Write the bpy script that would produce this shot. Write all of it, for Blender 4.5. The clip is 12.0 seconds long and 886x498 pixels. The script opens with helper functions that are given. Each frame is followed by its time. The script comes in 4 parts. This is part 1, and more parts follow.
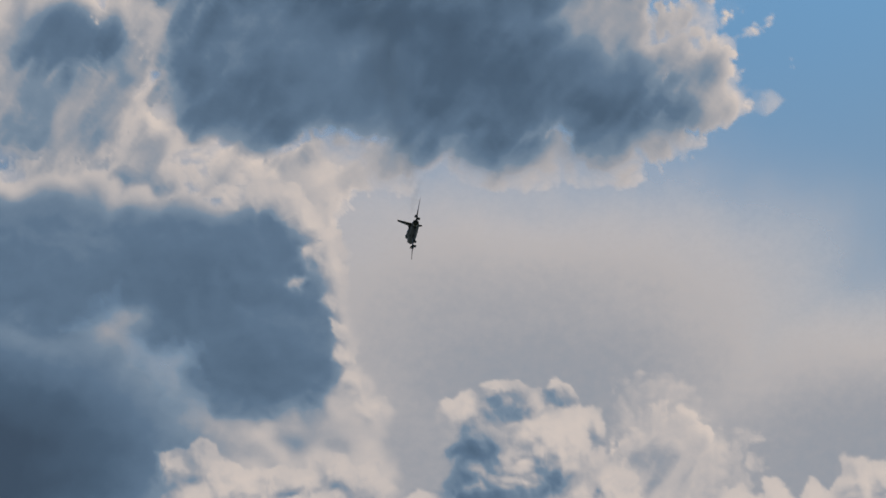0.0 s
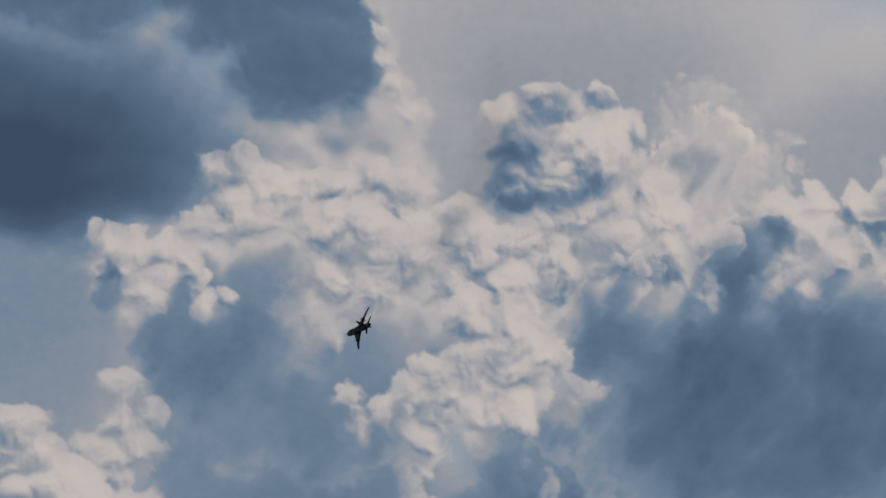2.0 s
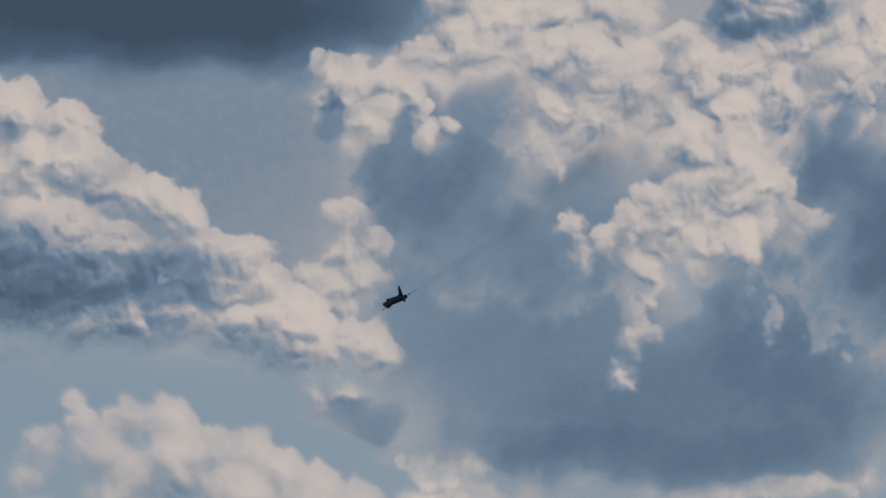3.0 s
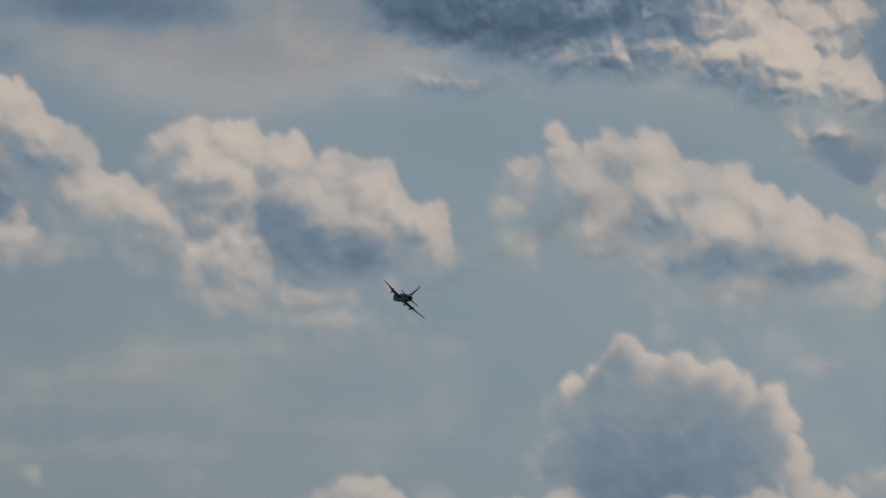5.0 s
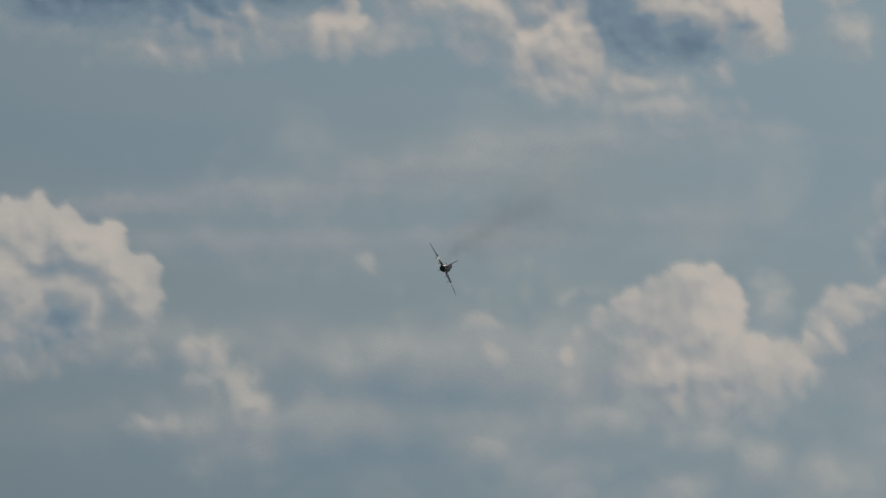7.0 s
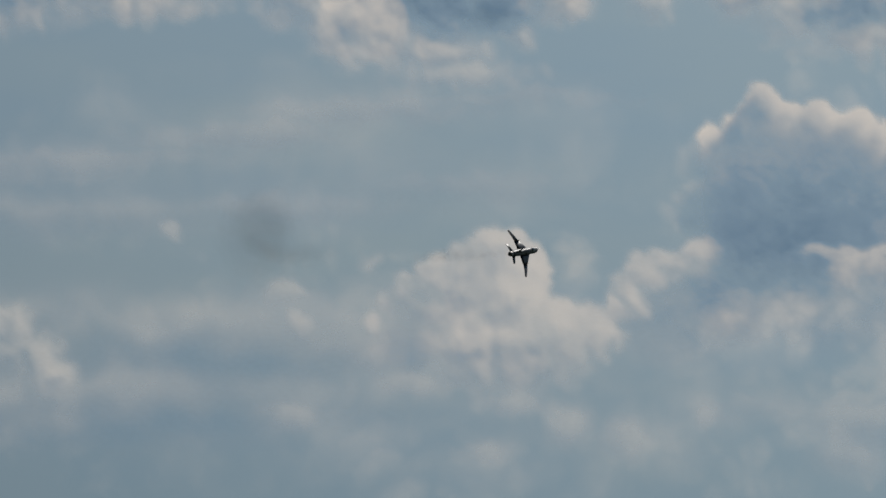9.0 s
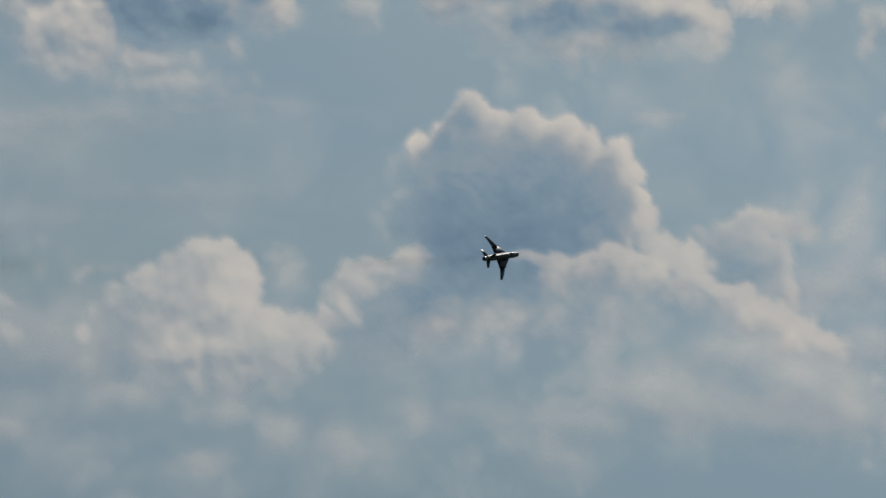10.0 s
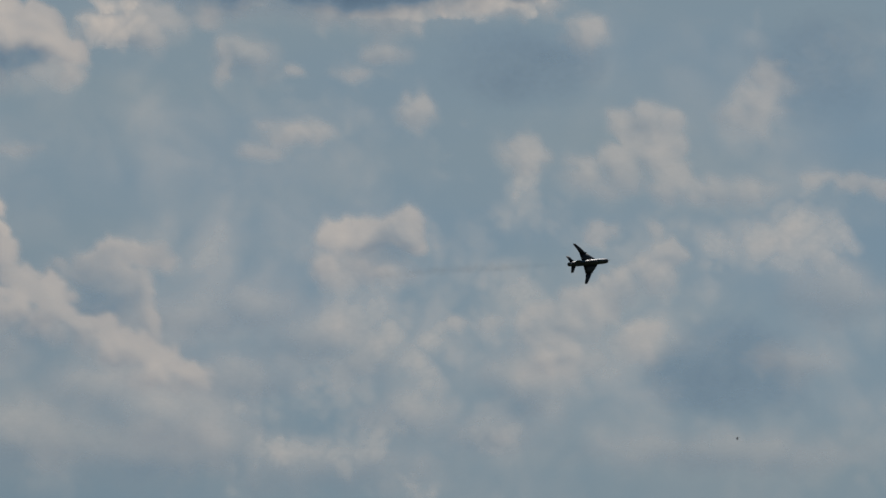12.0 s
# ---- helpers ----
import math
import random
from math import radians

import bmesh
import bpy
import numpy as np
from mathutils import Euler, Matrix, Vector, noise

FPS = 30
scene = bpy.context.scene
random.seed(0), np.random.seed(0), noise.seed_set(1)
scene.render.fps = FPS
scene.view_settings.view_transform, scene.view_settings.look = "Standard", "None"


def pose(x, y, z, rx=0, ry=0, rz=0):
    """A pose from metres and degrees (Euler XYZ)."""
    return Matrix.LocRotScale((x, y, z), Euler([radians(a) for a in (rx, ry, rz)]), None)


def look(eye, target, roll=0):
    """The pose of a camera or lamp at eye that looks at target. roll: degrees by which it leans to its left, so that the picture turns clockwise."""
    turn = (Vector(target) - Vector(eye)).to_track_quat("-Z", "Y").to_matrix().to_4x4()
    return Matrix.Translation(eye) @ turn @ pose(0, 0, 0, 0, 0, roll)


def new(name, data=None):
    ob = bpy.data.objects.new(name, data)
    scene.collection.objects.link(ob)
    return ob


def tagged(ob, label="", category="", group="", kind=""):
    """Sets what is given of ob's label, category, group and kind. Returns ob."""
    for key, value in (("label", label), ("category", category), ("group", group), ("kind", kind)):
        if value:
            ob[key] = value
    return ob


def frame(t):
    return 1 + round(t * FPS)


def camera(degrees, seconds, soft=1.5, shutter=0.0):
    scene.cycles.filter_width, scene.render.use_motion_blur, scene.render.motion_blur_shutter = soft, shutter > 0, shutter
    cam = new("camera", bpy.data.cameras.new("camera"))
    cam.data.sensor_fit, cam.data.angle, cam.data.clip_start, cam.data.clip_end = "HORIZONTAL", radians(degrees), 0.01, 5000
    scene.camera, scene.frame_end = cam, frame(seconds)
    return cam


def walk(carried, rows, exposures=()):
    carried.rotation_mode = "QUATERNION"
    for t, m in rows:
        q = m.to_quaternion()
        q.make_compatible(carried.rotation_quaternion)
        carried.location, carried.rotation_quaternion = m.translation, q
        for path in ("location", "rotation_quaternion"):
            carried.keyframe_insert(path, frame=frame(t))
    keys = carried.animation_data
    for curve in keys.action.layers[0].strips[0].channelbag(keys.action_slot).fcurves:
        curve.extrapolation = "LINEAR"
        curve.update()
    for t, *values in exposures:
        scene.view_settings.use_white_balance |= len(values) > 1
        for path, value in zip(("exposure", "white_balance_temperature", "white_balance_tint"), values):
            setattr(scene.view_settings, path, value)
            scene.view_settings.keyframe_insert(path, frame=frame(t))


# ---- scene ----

# ---- camera: one standpoint, a long lens panning after the aircraft ----
LENS = 13.0
MIL = 2 * math.tan(radians(LENS / 2)) / 1568      # one step of the sky grid, in radians
MID_X, MID_Y, MID_UP = -680, 220, 19.0            # middle of the sky grid and its elevation in degrees
EYE = Vector((0, 0, 1.7))


def aim(x, y, roll=0):
    """The pose of an eye that looks at the place (x to the right, y down) of the sky grid."""
    lon, lat = math.degrees((x - MID_X) * MIL), math.degrees((MID_Y - y) * MIL)
    turn = pose(0, 0, 0, MID_UP) @ pose(0, 0, 0, 0, 0, -lon) @ pose(0, 0, 0, 90 + lat) @ pose(0, 0, 0, 0, 0, roll)
    return Matrix.Translation(EYE) @ turn


AIMS = [
    (0.0, 221, -679, 0.1), (0.5, 346, -511, 0.5), (1.0, 265, -384, 0.5), (1.5, 239, -275, 0.4), (2.0, 150, -152, 0.2),
    (2.5, 1, -5, 0.0), (3.0, -243, 151, 0.0), (3.2, -369, 212, -0.1), (4.0, -760, 455, 0.4), (4.8, -985, 585, 0.9),
    (5.0, -1091, 627, 0.9), (5.5, -1348, 739, 0.6), (6.0, -1494, 887, 0.5), (6.5, -1639, 977, 0.2), (6.7, -1678, 986, 0.1),
    (7.5, -1660, 1045, 0.0), (8.3, -1540, 1053, 0.0), (8.5, -1490, 1066, 0.0), (9.0, -1329, 1067, 0.0), (9.5, -1064, 1043, 0.0),
    (10.0, -813, 1052, 0.0), (10.5, -544, 1063, 0.0), (11.0, -253, 1043, 0.0), (11.5, 6, 1014, 0.0), (12.0, 324, 998, 0.0)]
cam = camera(LENS, 12.0)
walk(cam, [(t, aim(x, y, roll)) for t, x, y, roll in AIMS],
     [(0, 0, 6450, 16), (1.2, -0.14, 6250, 15), (3.2, -0.05, 6500, 16), (5.5, -0.12, 6850, 13), (6.6, -0.08, 6850, 12), (8.5, 0.0, 6450, 11), (10, 0.04, 6450, 10), (11, -0.06, 6450, 11), (12, -0.22, 6400, 12)])

# ---- light: a high sun behind the clouds, a hazy summer sky ----
SUN_UP, SUN_TURN = 48.0, 22.0      # degrees above the horizon, degrees to the right of straight ahead
to_sun = Vector((math.sin(radians(SUN_TURN)) * math.cos(radians(SUN_UP)), math.cos(radians(SUN_TURN)) * math.cos(radians(SUN_UP)), math.sin(radians(SUN_UP))))
sun = new("sun", bpy.data.lights.new("sun", "SUN"))
sun.data.energy, sun.data.angle, sun.data.color = 3.0, radians(0.53), (1.0, 0.95, 0.88)
sun.matrix_world = look(to_sun * 100, (0, 0, 0))

world = bpy.data.worlds.new("hazy_sky")
scene.world = world
world.use_nodes = True
wn, wl = world.node_tree.nodes, world.node_tree.links
wn.clear()
out = wn.new("ShaderNodeOutputWorld")
bg = wn.new("ShaderNodeBackground")
nishita = wn.new("ShaderNodeTexSky")
nishita.sky_type, nishita.sun_disc = "NISHITA", False
nishita.sun_elevation, nishita.sun_rotation = radians(SUN_UP), radians(SUN_TURN)
nishita.air_density, nishita.dust_density, nishita.ozone_density = 1.2, 2.0, 1.5
coords = wn.new("ShaderNodeTexCoord")
stretch = wn.new("ShaderNodeMapping")
stretch.inputs["Scale"].default_value = (1.0, 1.0, 3.2)
haze_noise = wn.new("ShaderNodeTexNoise")
haze_noise.inputs["Scale"].default_value, haze_noise.inputs["Detail"].default_value = 7.0, 4.0
haze_amount = wn.new("ShaderNodeMapRange")
haze_amount.inputs["From Min"].default_value, haze_amount.inputs["From Max"].default_value = 0.3, 0.75
haze_amount.inputs["To Min"].default_value, haze_amount.inputs["To Max"].default_value = 0.75, 1.0
height = wn.new("ShaderNodeSeparateXYZ")
thinner = wn.new("ShaderNodeMapRange")
thinner.inputs["From Min"].default_value, thinner.inputs["From Max"].default_value = 0.39, 0.50
thinner.inputs["To Min"].default_value, thinner.inputs["To Max"].default_value = 1.0, 0.12
layer = wn.new("ShaderNodeMath")
layer.operation = "MULTIPLY"
dim = wn.new("ShaderNodeMix")
dim.data_type, dim.blend_type = "RGBA", "MULTIPLY"
dim.inputs[0].default_value = 1.0
dim.inputs[7].default_value = (0.0105, 0.027, 0.043, 1)
haze = wn.new("ShaderNodeMix")
haze.data_type = "RGBA"
haze.inputs[7].default_value = (0.232, 0.298, 0.329, 1)
wl.new(coords.outputs["Generated"], stretch.inputs["Vector"])
wl.new(stretch.outputs["Vector"], haze_noise.inputs["Vector"])
wl.new(haze_noise.outputs["Fac"], haze_amount.inputs["Value"])
wl.new(coords.outputs["Generated"], height.inputs[0])
wl.new(height.outputs["Z"], thinner.inputs["Value"])
wl.new(thinner.outputs["Result"], layer.inputs[0])
wl.new(haze_amount.outputs["Result"], layer.inputs[1])
wl.new(layer.outputs[0], haze.inputs[0])
wl.new(nishita.outputs["Color"], dim.inputs[6])
wl.new(dim.outputs[2], haze.inputs[6])
# haze scatters more light near the sun's side of the sky
toward = wn.new("ShaderNodeVectorMath")
toward.operation = "DOT_PRODUCT"
toward.inputs[1].default_value = to_sun
aureole = wn.new("ShaderNodeMapRange")
aureole.inputs["From Min"].default_value, aureole.inputs["From Max"].default_value = 0.64, 0.79
aureole.inputs["To Min"].default_value, aureole.inputs["To Max"].default_value = 0.80, 1.10
wl.new(coords.outputs["Generated"], toward.inputs[0])
wl.new(toward.outputs["Value"], aureole.inputs["Value"])
wl.new(haze.outputs[2], bg.inputs["Color"])
wl.new(aureole.outputs["Result"], bg.inputs["Strength"])
wl.new(bg.outputs["Background"], out.inputs["Surface"])
scene.view_settings.exposure = 0.0
scene.cycles.transparent_max_bounces = 128


# ---- materials ----
def material(name):
    m = bpy.data.materials.new(name)
    m.use_nodes = True
    m.node_tree.nodes.clear()
    return m, m.node_tree.nodes, m.node_tree.links


def cloud_material(name):
    """Even sunlight from behind; a colour ramp paints thin vapour sunlit white and thick vapour shaded."""
    m, n, l = material(name)
    o = n.new("ShaderNodeOutputMaterial")
    thick = n.new("ShaderNodeAttribute")
    thick.attribute_name = "thickness"
    shade_attr = n.new("ShaderNodeAttribute")
    shade_attr.attribute_name = "painted_shade"
    geo = n.new("ShaderNodeNewGeometry")
    fine = n.new("ShaderNodeTexNoise")
    fine.inputs["Scale"].default_value, fine.inputs["Detail"].default_value, fine.inputs["Roughness"].default_value = 0.16, 4.0, 0.6
    l.new(geo.outputs["Position"], fine.inputs["Vector"])
    vary = n.new("ShaderNodeMapRange")
    vary.inputs["From Min"].default_value, vary.inputs["From Max"].default_value = 0.25, 0.75
    vary.inputs["To Min"].default_value, vary.inputs["To Max"].default_value = 0.94, 1.06
    l.new(fine.outputs["Fac"], vary.inputs["Value"])
    tau = n.new("ShaderNodeMath")
    tau.operation = "MULTIPLY"
    l.new(thick.outputs["Fac"], tau.inputs[0])
    l.new(vary.outputs["Result"], tau.inputs[1])
    cover = n.new("ShaderNodeMapRange")
    cover.interpolation_type = "SMOOTHSTEP"
    cover.inputs["From Min"].default_value, cover.inputs["From Max"].default_value = 0.0, 0.9
    l.new(tau.outputs[0], cover.inputs["Value"])
    span = n.new("ShaderNodeMath")
    span.operation = "MULTIPLY"
    span.inputs[1].default_value = 1 / 5
    dapple = n.new("ShaderNodeMath")
    dapple.operation = "MULTIPLY"
    l.new(shade_attr.outputs["Fac"], dapple.inputs[0])
    l.new(vary.outputs["Result"], dapple.inputs[1])
    l.new(dapple.outputs[0], span.inputs[0])
    # painted light: from sunlit cream to shaded blue
    shade_ramp = n.new("ShaderNodeValToRGB")
    ramp = shade_ramp.color_ramp
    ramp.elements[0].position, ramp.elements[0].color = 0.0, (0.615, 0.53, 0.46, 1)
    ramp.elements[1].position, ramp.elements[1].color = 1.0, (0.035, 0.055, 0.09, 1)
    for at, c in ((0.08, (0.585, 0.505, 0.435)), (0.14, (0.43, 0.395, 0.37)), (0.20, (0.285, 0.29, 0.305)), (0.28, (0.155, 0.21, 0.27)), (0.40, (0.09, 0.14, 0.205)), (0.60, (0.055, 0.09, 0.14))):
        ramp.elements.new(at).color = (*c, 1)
    l.new(span.outputs[0], shade_ramp.inputs["Fac"])
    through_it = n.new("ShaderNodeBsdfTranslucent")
    l.new(shade_ramp.outputs["Color"], through_it.inputs["Color"])
    # normal fixed away from the sun: shape gives no shading, only painted colour does
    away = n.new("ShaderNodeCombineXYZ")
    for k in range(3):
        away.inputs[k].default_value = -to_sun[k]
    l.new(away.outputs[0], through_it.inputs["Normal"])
    skin = n.new("ShaderNodeBsdfDiffuse")
    skin.inputs["Color"].default_value = (0.165, 0.215, 0.275, 1)
    both = n.new("ShaderNodeAddShader")
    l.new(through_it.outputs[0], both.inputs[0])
    l.new(skin.outputs[0], both.inputs[1])
    clear = n.new("ShaderNodeBsdfTransparent")
    mix = n.new("ShaderNodeMixShader")
    l.new(cover.outputs["Result"], mix.inputs[0])
    l.new(clear.outputs[0], mix.inputs[1])
    l.new(both.outputs[0], mix.inputs[2])
    l.new(mix.outputs[0], o.inputs["Surface"])
    return m


def painted_metal(name, colour, other, rough=0.45, scale=0.6, metal=0.0, gloss=0.5):
    m, n, l = material(name)
    o = n.new("ShaderNodeOutputMaterial")
    b = n.new("ShaderNodeBsdfPrincipled")
    tc = n.new("ShaderNodeTexCoord")
    patch = n.new("ShaderNodeTexNoise")
    patch.inputs["Scale"].default_value, patch.inputs["Detail"].default_value = scale, 3.0
    ramp = n.new("ShaderNodeValToRGB")
    ramp.color_ramp.elements[0].position, ramp.color_ramp.elements[0].color = 0.46, (*colour, 1)
    ramp.color_ramp.elements[1].position, ramp.color_ramp.elements[1].color = 0.54, (*other, 1)
    grime = n.new("ShaderNodeTexNoise")
    grime.inputs["Scale"].default_value, grime.inputs["Detail"].default_value = 6.0, 5.0
    rr = n.new("ShaderNodeMapRange")
    rr.inputs["To Min"].default_value, rr.inputs["To Max"].default_value = rough - 0.1, rough + 0.15
    bump = n.new("ShaderNodeBump")
    bump.inputs["Strength"].default_value, bump.inputs["Distance"].default_value = 0.1, 0.02
    l.new(tc.outputs["Object"], patch.inputs["Vector"])
    l.new(tc.outputs["Object"], grime.inputs["Vector"])
    l.new(patch.outputs["Fac"], ramp.inputs["Fac"])
    l.new(ramp.outputs["Color"], b.inputs["Base Color"])
    l.new(grime.outputs["Fac"], rr.inputs["Value"])
    l.new(rr.outputs["Result"], b.inputs["Roughness"])
    l.new(grime.outputs["Fac"], bump.inputs["Height"])
    l.new(bump.outputs["Normal"], b.inputs["Normal"])
    b.inputs["Metallic"].default_value, b.inputs["Specular IOR Level"].default_value = metal, gloss
    l.new(b.outputs[0], o.inputs["Surface"])
    return m


def smoke_material(name, cover):
    m, n, l = material(name)
    o = n.new("ShaderNodeOutputMaterial")
    tc = n.new("ShaderNodeTexCoord")
    wisps = n.new("ShaderNodeTexNoise")
    wisps.inputs["Scale"].default_value, wisps.inputs["Detail"].default_value = 0.25, 3.0
    amount = n.new("ShaderNodeMapRange")
    amount.inputs["From Min"].default_value, amount.inputs["From Max"].default_value = 0.3, 0.7
    amount.inputs["To Min"].default_value, amount.inputs["To Max"].default_value = cover * 0.4, cover * 1.6
    soot = n.new("ShaderNodeBsdfDiffuse")
    soot.inputs["Color"].default_value = (0.10, 0.09, 0.08, 1)
    clear = n.new("ShaderNodeBsdfTransparent")
    mix = n.new("ShaderNodeMixShader")
    l.new(tc.outputs["Object"], wisps.inputs["Vector"])
    l.new(wisps.outputs["Fac"], amount.inputs["Value"])
    l.new(amount.outputs["Result"], mix.inputs[0])
    l.new(clear.outputs[0], mix.inputs[1])
    l.new(soot.outputs[0], mix.inputs[2])
    l.new(mix.outputs[0], o.inputs["Surface"])
    return m


VAPOUR = cloud_material("cloud_vapour")
CAMO = painted_metal("camouflage_paint", (0.017, 0.017, 0.021), (0.027, 0.025, 0.029), gloss=0.25)
BELLY = painted_metal("pale_blue_paint", (0.05, 0.06, 0.075), (0.04, 0.05, 0.06), scale=1.5, gloss=0.3)
BARE = painted_metal("bare_metal", (0.16, 0.15, 0.14), (0.10, 0.09, 0.085), rough=0.4, scale=2.0, metal=0.9)
GREEN_CONE = painted_metal("dielectric_green", (0.04, 0.10, 0.06), (0.05, 0.09, 0.06), scale=3.0)
DARK = painted_metal("matt_black", (0.015, 0.015, 0.015), (0.025, 0.022, 0.02), rough=0.7, scale=3.0)
GLASS = painted_metal("canopy_glass", (0.03, 0.04, 0.05), (0.035, 0.045, 0.05), rough=0.12, scale=3.0)
SMOKE_THIN = smoke_material("thin_exhaust_smoke", 0.0055)
SMOKE_DENSE = smoke_material("dense_exhaust_smoke", 0.006)
SMOKE_LEFT = smoke_material("hanging_exhaust_smoke", 0.006)
GRASS = painted_metal("meadow_grass", (0.05, 0.08, 0.025), (0.08, 0.10, 0.04), rough=0.9, scale=40.0)


def part(name, bm, mat, parent, label="", smooth=True):
    me = bpy.data.meshes.new(name)
    bmesh.ops.recalc_face_normals(bm, faces=bm.faces)
    bm.to_mesh(me)
    bm.free()
    me.materials.append(mat)
    if smooth:
        me.shade_smooth()
    ob = new(name, me)
    ob.parent = parent
    if label:
        ob["label"] = label
    return ob


# ---- ground: a plain meadow added under the standpoint, unseen below the view, to bounce light up ----
def ground():
    bm = bmesh.new()
    bmesh.ops.create_circle(bm, cap_ends=True, segments=96, radius=4900)
    g = part("ground", bm, GRASS, None, smooth=False)
    tagged(g, "unseen flat green meadow added out to the horizon", "ground", kind="structure")


ground()


# ---- clouds ----
def lattice(x, y, seed):
    """Gradient noise, about -1 to 1."""
    xi, yi = np.floor(x).astype(np.int64), np.floor(y).astype(np.int64)
    xf, yf = x - xi, y - yi
    u, v = xf * xf * xf * (xf * (xf * 6 - 15) + 10), yf * yf * yf * (yf * (yf * 6 - 15) + 10)

    def corner(i, j):
        h = ((xi + i) * 374761393 + (yi + j) * 668265263 + seed * 974634777) & 0x7FFFFFFF
        h = ((h ^ (h >> 13)) * 1274126177) & 0x7FFFFFFF
        a = ((h ^ (h >> 16)) & 0xFFFF) * (2 * math.pi / 65536)
        return np.cos(a) * (xf - i) + np.sin(a) * (yf - j)

    top = corner(0, 0) * (1 - u) + corner(1, 0) * u
    low = corner(0, 1) * (1 - u) + corner(1, 1) * u
    return 1.5 * (top * (1 - v) + low * v)


def rolling(x, y, size, octaves, seed, billow=False, gain=0.52):
    total, amp, norm = np.zeros_like(x), 1.0, 0.0
    for k in range(octaves):
        f = 2.03 ** k / size
        g = lattice(x * f + 17.3 * k, y * f - 9.1 * k, seed + k * 31)
        total += amp * ((2.8 * np.abs(g) - 0.75) if billow else g)
        norm += amp
        amp *= gain
    return total / norm


def smooth(field, k):
    """A field averaged over 2k cells both ways, three times."""
    for _ in range(3):
        for axis in (0, 1):
            run = np.cumsum(np.pad(field, [(k, k) if d == axis else (0, 0) for d in (0, 1)]), axis)
            field = (run[2 * k:] - run[:-2 * k]) / (2 * k) if axis == 0 else (run[:, 2 * k:] - run[:, :-2 * k]) / (2 * k)
    return field


def way(x, y):
    """The directions of places of the sky grid, as an array of vectors."""
    lon, lat = (x - MID_X) * MIL, (MID_Y - y) * MIL
    v = np.stack([np.sin(lon) * np.cos(lat), np.cos(lon) * np.cos(lat), np.sin(lat)], -1)
    c, s = math.cos(radians(MID_UP)), math.sin(radians(MID_UP))
    return np.stack([v[..., 0], v[..., 1] * c - v[..., 2] * s, v[..., 1] * s + v[..., 2] * c], -1)


LAYER = 2600       # how far off the middle of the cloud layer is, in metres
seeds = iter(range(100, 100000, 101))
STEP = 3                           # cells of the cloud sheet, in steps of the sky grid
SKY = []


def cloud(label, corner, bodies, cores=(), rough=0.75, warp=26, size=110, fade=1.0, dense=1.0, even=1.0, crisp=1.8, soft=0, added_shade=0.0, veil=False, group="cumulus clouds"):
    """One cloud from a corner of the sky grid: bodies (x, y, half width, half height, depth) make its outline and thin
    bright vapour, cores of the same form its thick heart, painted darker. Its skin bulges towards the eye and carries
    the vapour's thickness and painted shade."""
    seed = next(seeds)
    p = np.array([*bodies, *cores], float)
    x0, x1 = (p[:, 0] - p[:, 2] * 1.4).min() - warp, (p[:, 0] + p[:, 2] * 1.4).max() + warp
    y0, y1 = (p[:, 1] - p[:, 3] * 1.4).min() - warp, (p[:, 1] + p[:, 3] * 1.4).max() + warp
    # cells of all clouds lie on one common grid
    left, top = math.floor((x0 + corner[0]) / STEP), math.floor((y0 + corner[1]) / STEP)
    nx, ny = int((x1 - x0) / STEP) + 3, int((y1 - y0) / STEP) + 3
    gx, gy = np.meshgrid((left + np.arange(nx)) * float(STEP) - corner[0], (top + np.arange(ny)) * float(STEP) - corner[1])
    sway_x, sway_y = rolling(gx, gy, size * 1.3, 4, seed), rolling(gx, gy, size * 1.3, 4, seed + 7)
    wx, wy = gx + 1.6 * warp * sway_x, gy + 1.6 * warp * sway_y
    bumps = rolling(gx, gy, size * 0.7, 5, seed + 13, billow=True)
    mottle = rolling(wx, wy, size * 1.3, 5, seed + 23, gain=0.48)
    curls = rolling(wx, wy, size * 0.75, 4, seed + 41, billow=True, gain=0.45)
    thin, thick = np.zeros_like(gx), np.zeros_like(gx)
    for px, py, rx, ry, depth in bodies:
        r2 = ((wx - px) / rx) ** 2 + ((wy - py) / ry) ** 2
        inside = np.clip(1.15 - r2, 0, 1)
        edge = 1.1 - r2 + rough * bumps * (1 - 0.6 * inside)
        thin += depth * (1 - np.exp(-2.4 * fade * np.clip(edge, 0, None)))
    for px, py, rx, ry, depth in cores:
        r2 = ((wx - px) / rx) ** 2 + ((wy - py) / ry) ** 2
        heart = depth * np.exp(-0.9 * np.clip(r2 - 0.4 * even * bumps, 0, None) ** crisp)
        thick = np.maximum(thick, heart) if veil else thick + heart
    if soft:
        thin = 0.35 * thin + 0.65 * smooth(thin, soft)
    thin = 1.15 * (1 - np.exp(-dense * thin)) * np.clip(1 + even * (0.9 * mottle + 0.5 * curls), 0.2, None)
    tau = np.clip(thin + thick * (1 + 0.3 * even * mottle), 0, 6)
    rim = np.minimum(np.minimum(np.arange(nx)[None, :], nx - 1 - np.arange(nx)[None, :]), np.minimum(np.arange(ny)[:, None], ny - 1 - np.arange(ny)[:, None]))
    tau *= np.clip(rim / 10, 0, 1)
    # painted shade: vapour summed sunward, plus a constant darkening the whole cloud
    shade_tone = added_shade + 0.36 * tau
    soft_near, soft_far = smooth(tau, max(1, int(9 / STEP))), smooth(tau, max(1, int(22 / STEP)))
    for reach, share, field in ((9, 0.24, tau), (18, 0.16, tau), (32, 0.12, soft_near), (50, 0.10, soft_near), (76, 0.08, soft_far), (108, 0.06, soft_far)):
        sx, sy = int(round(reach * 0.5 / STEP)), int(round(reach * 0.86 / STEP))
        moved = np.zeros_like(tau)
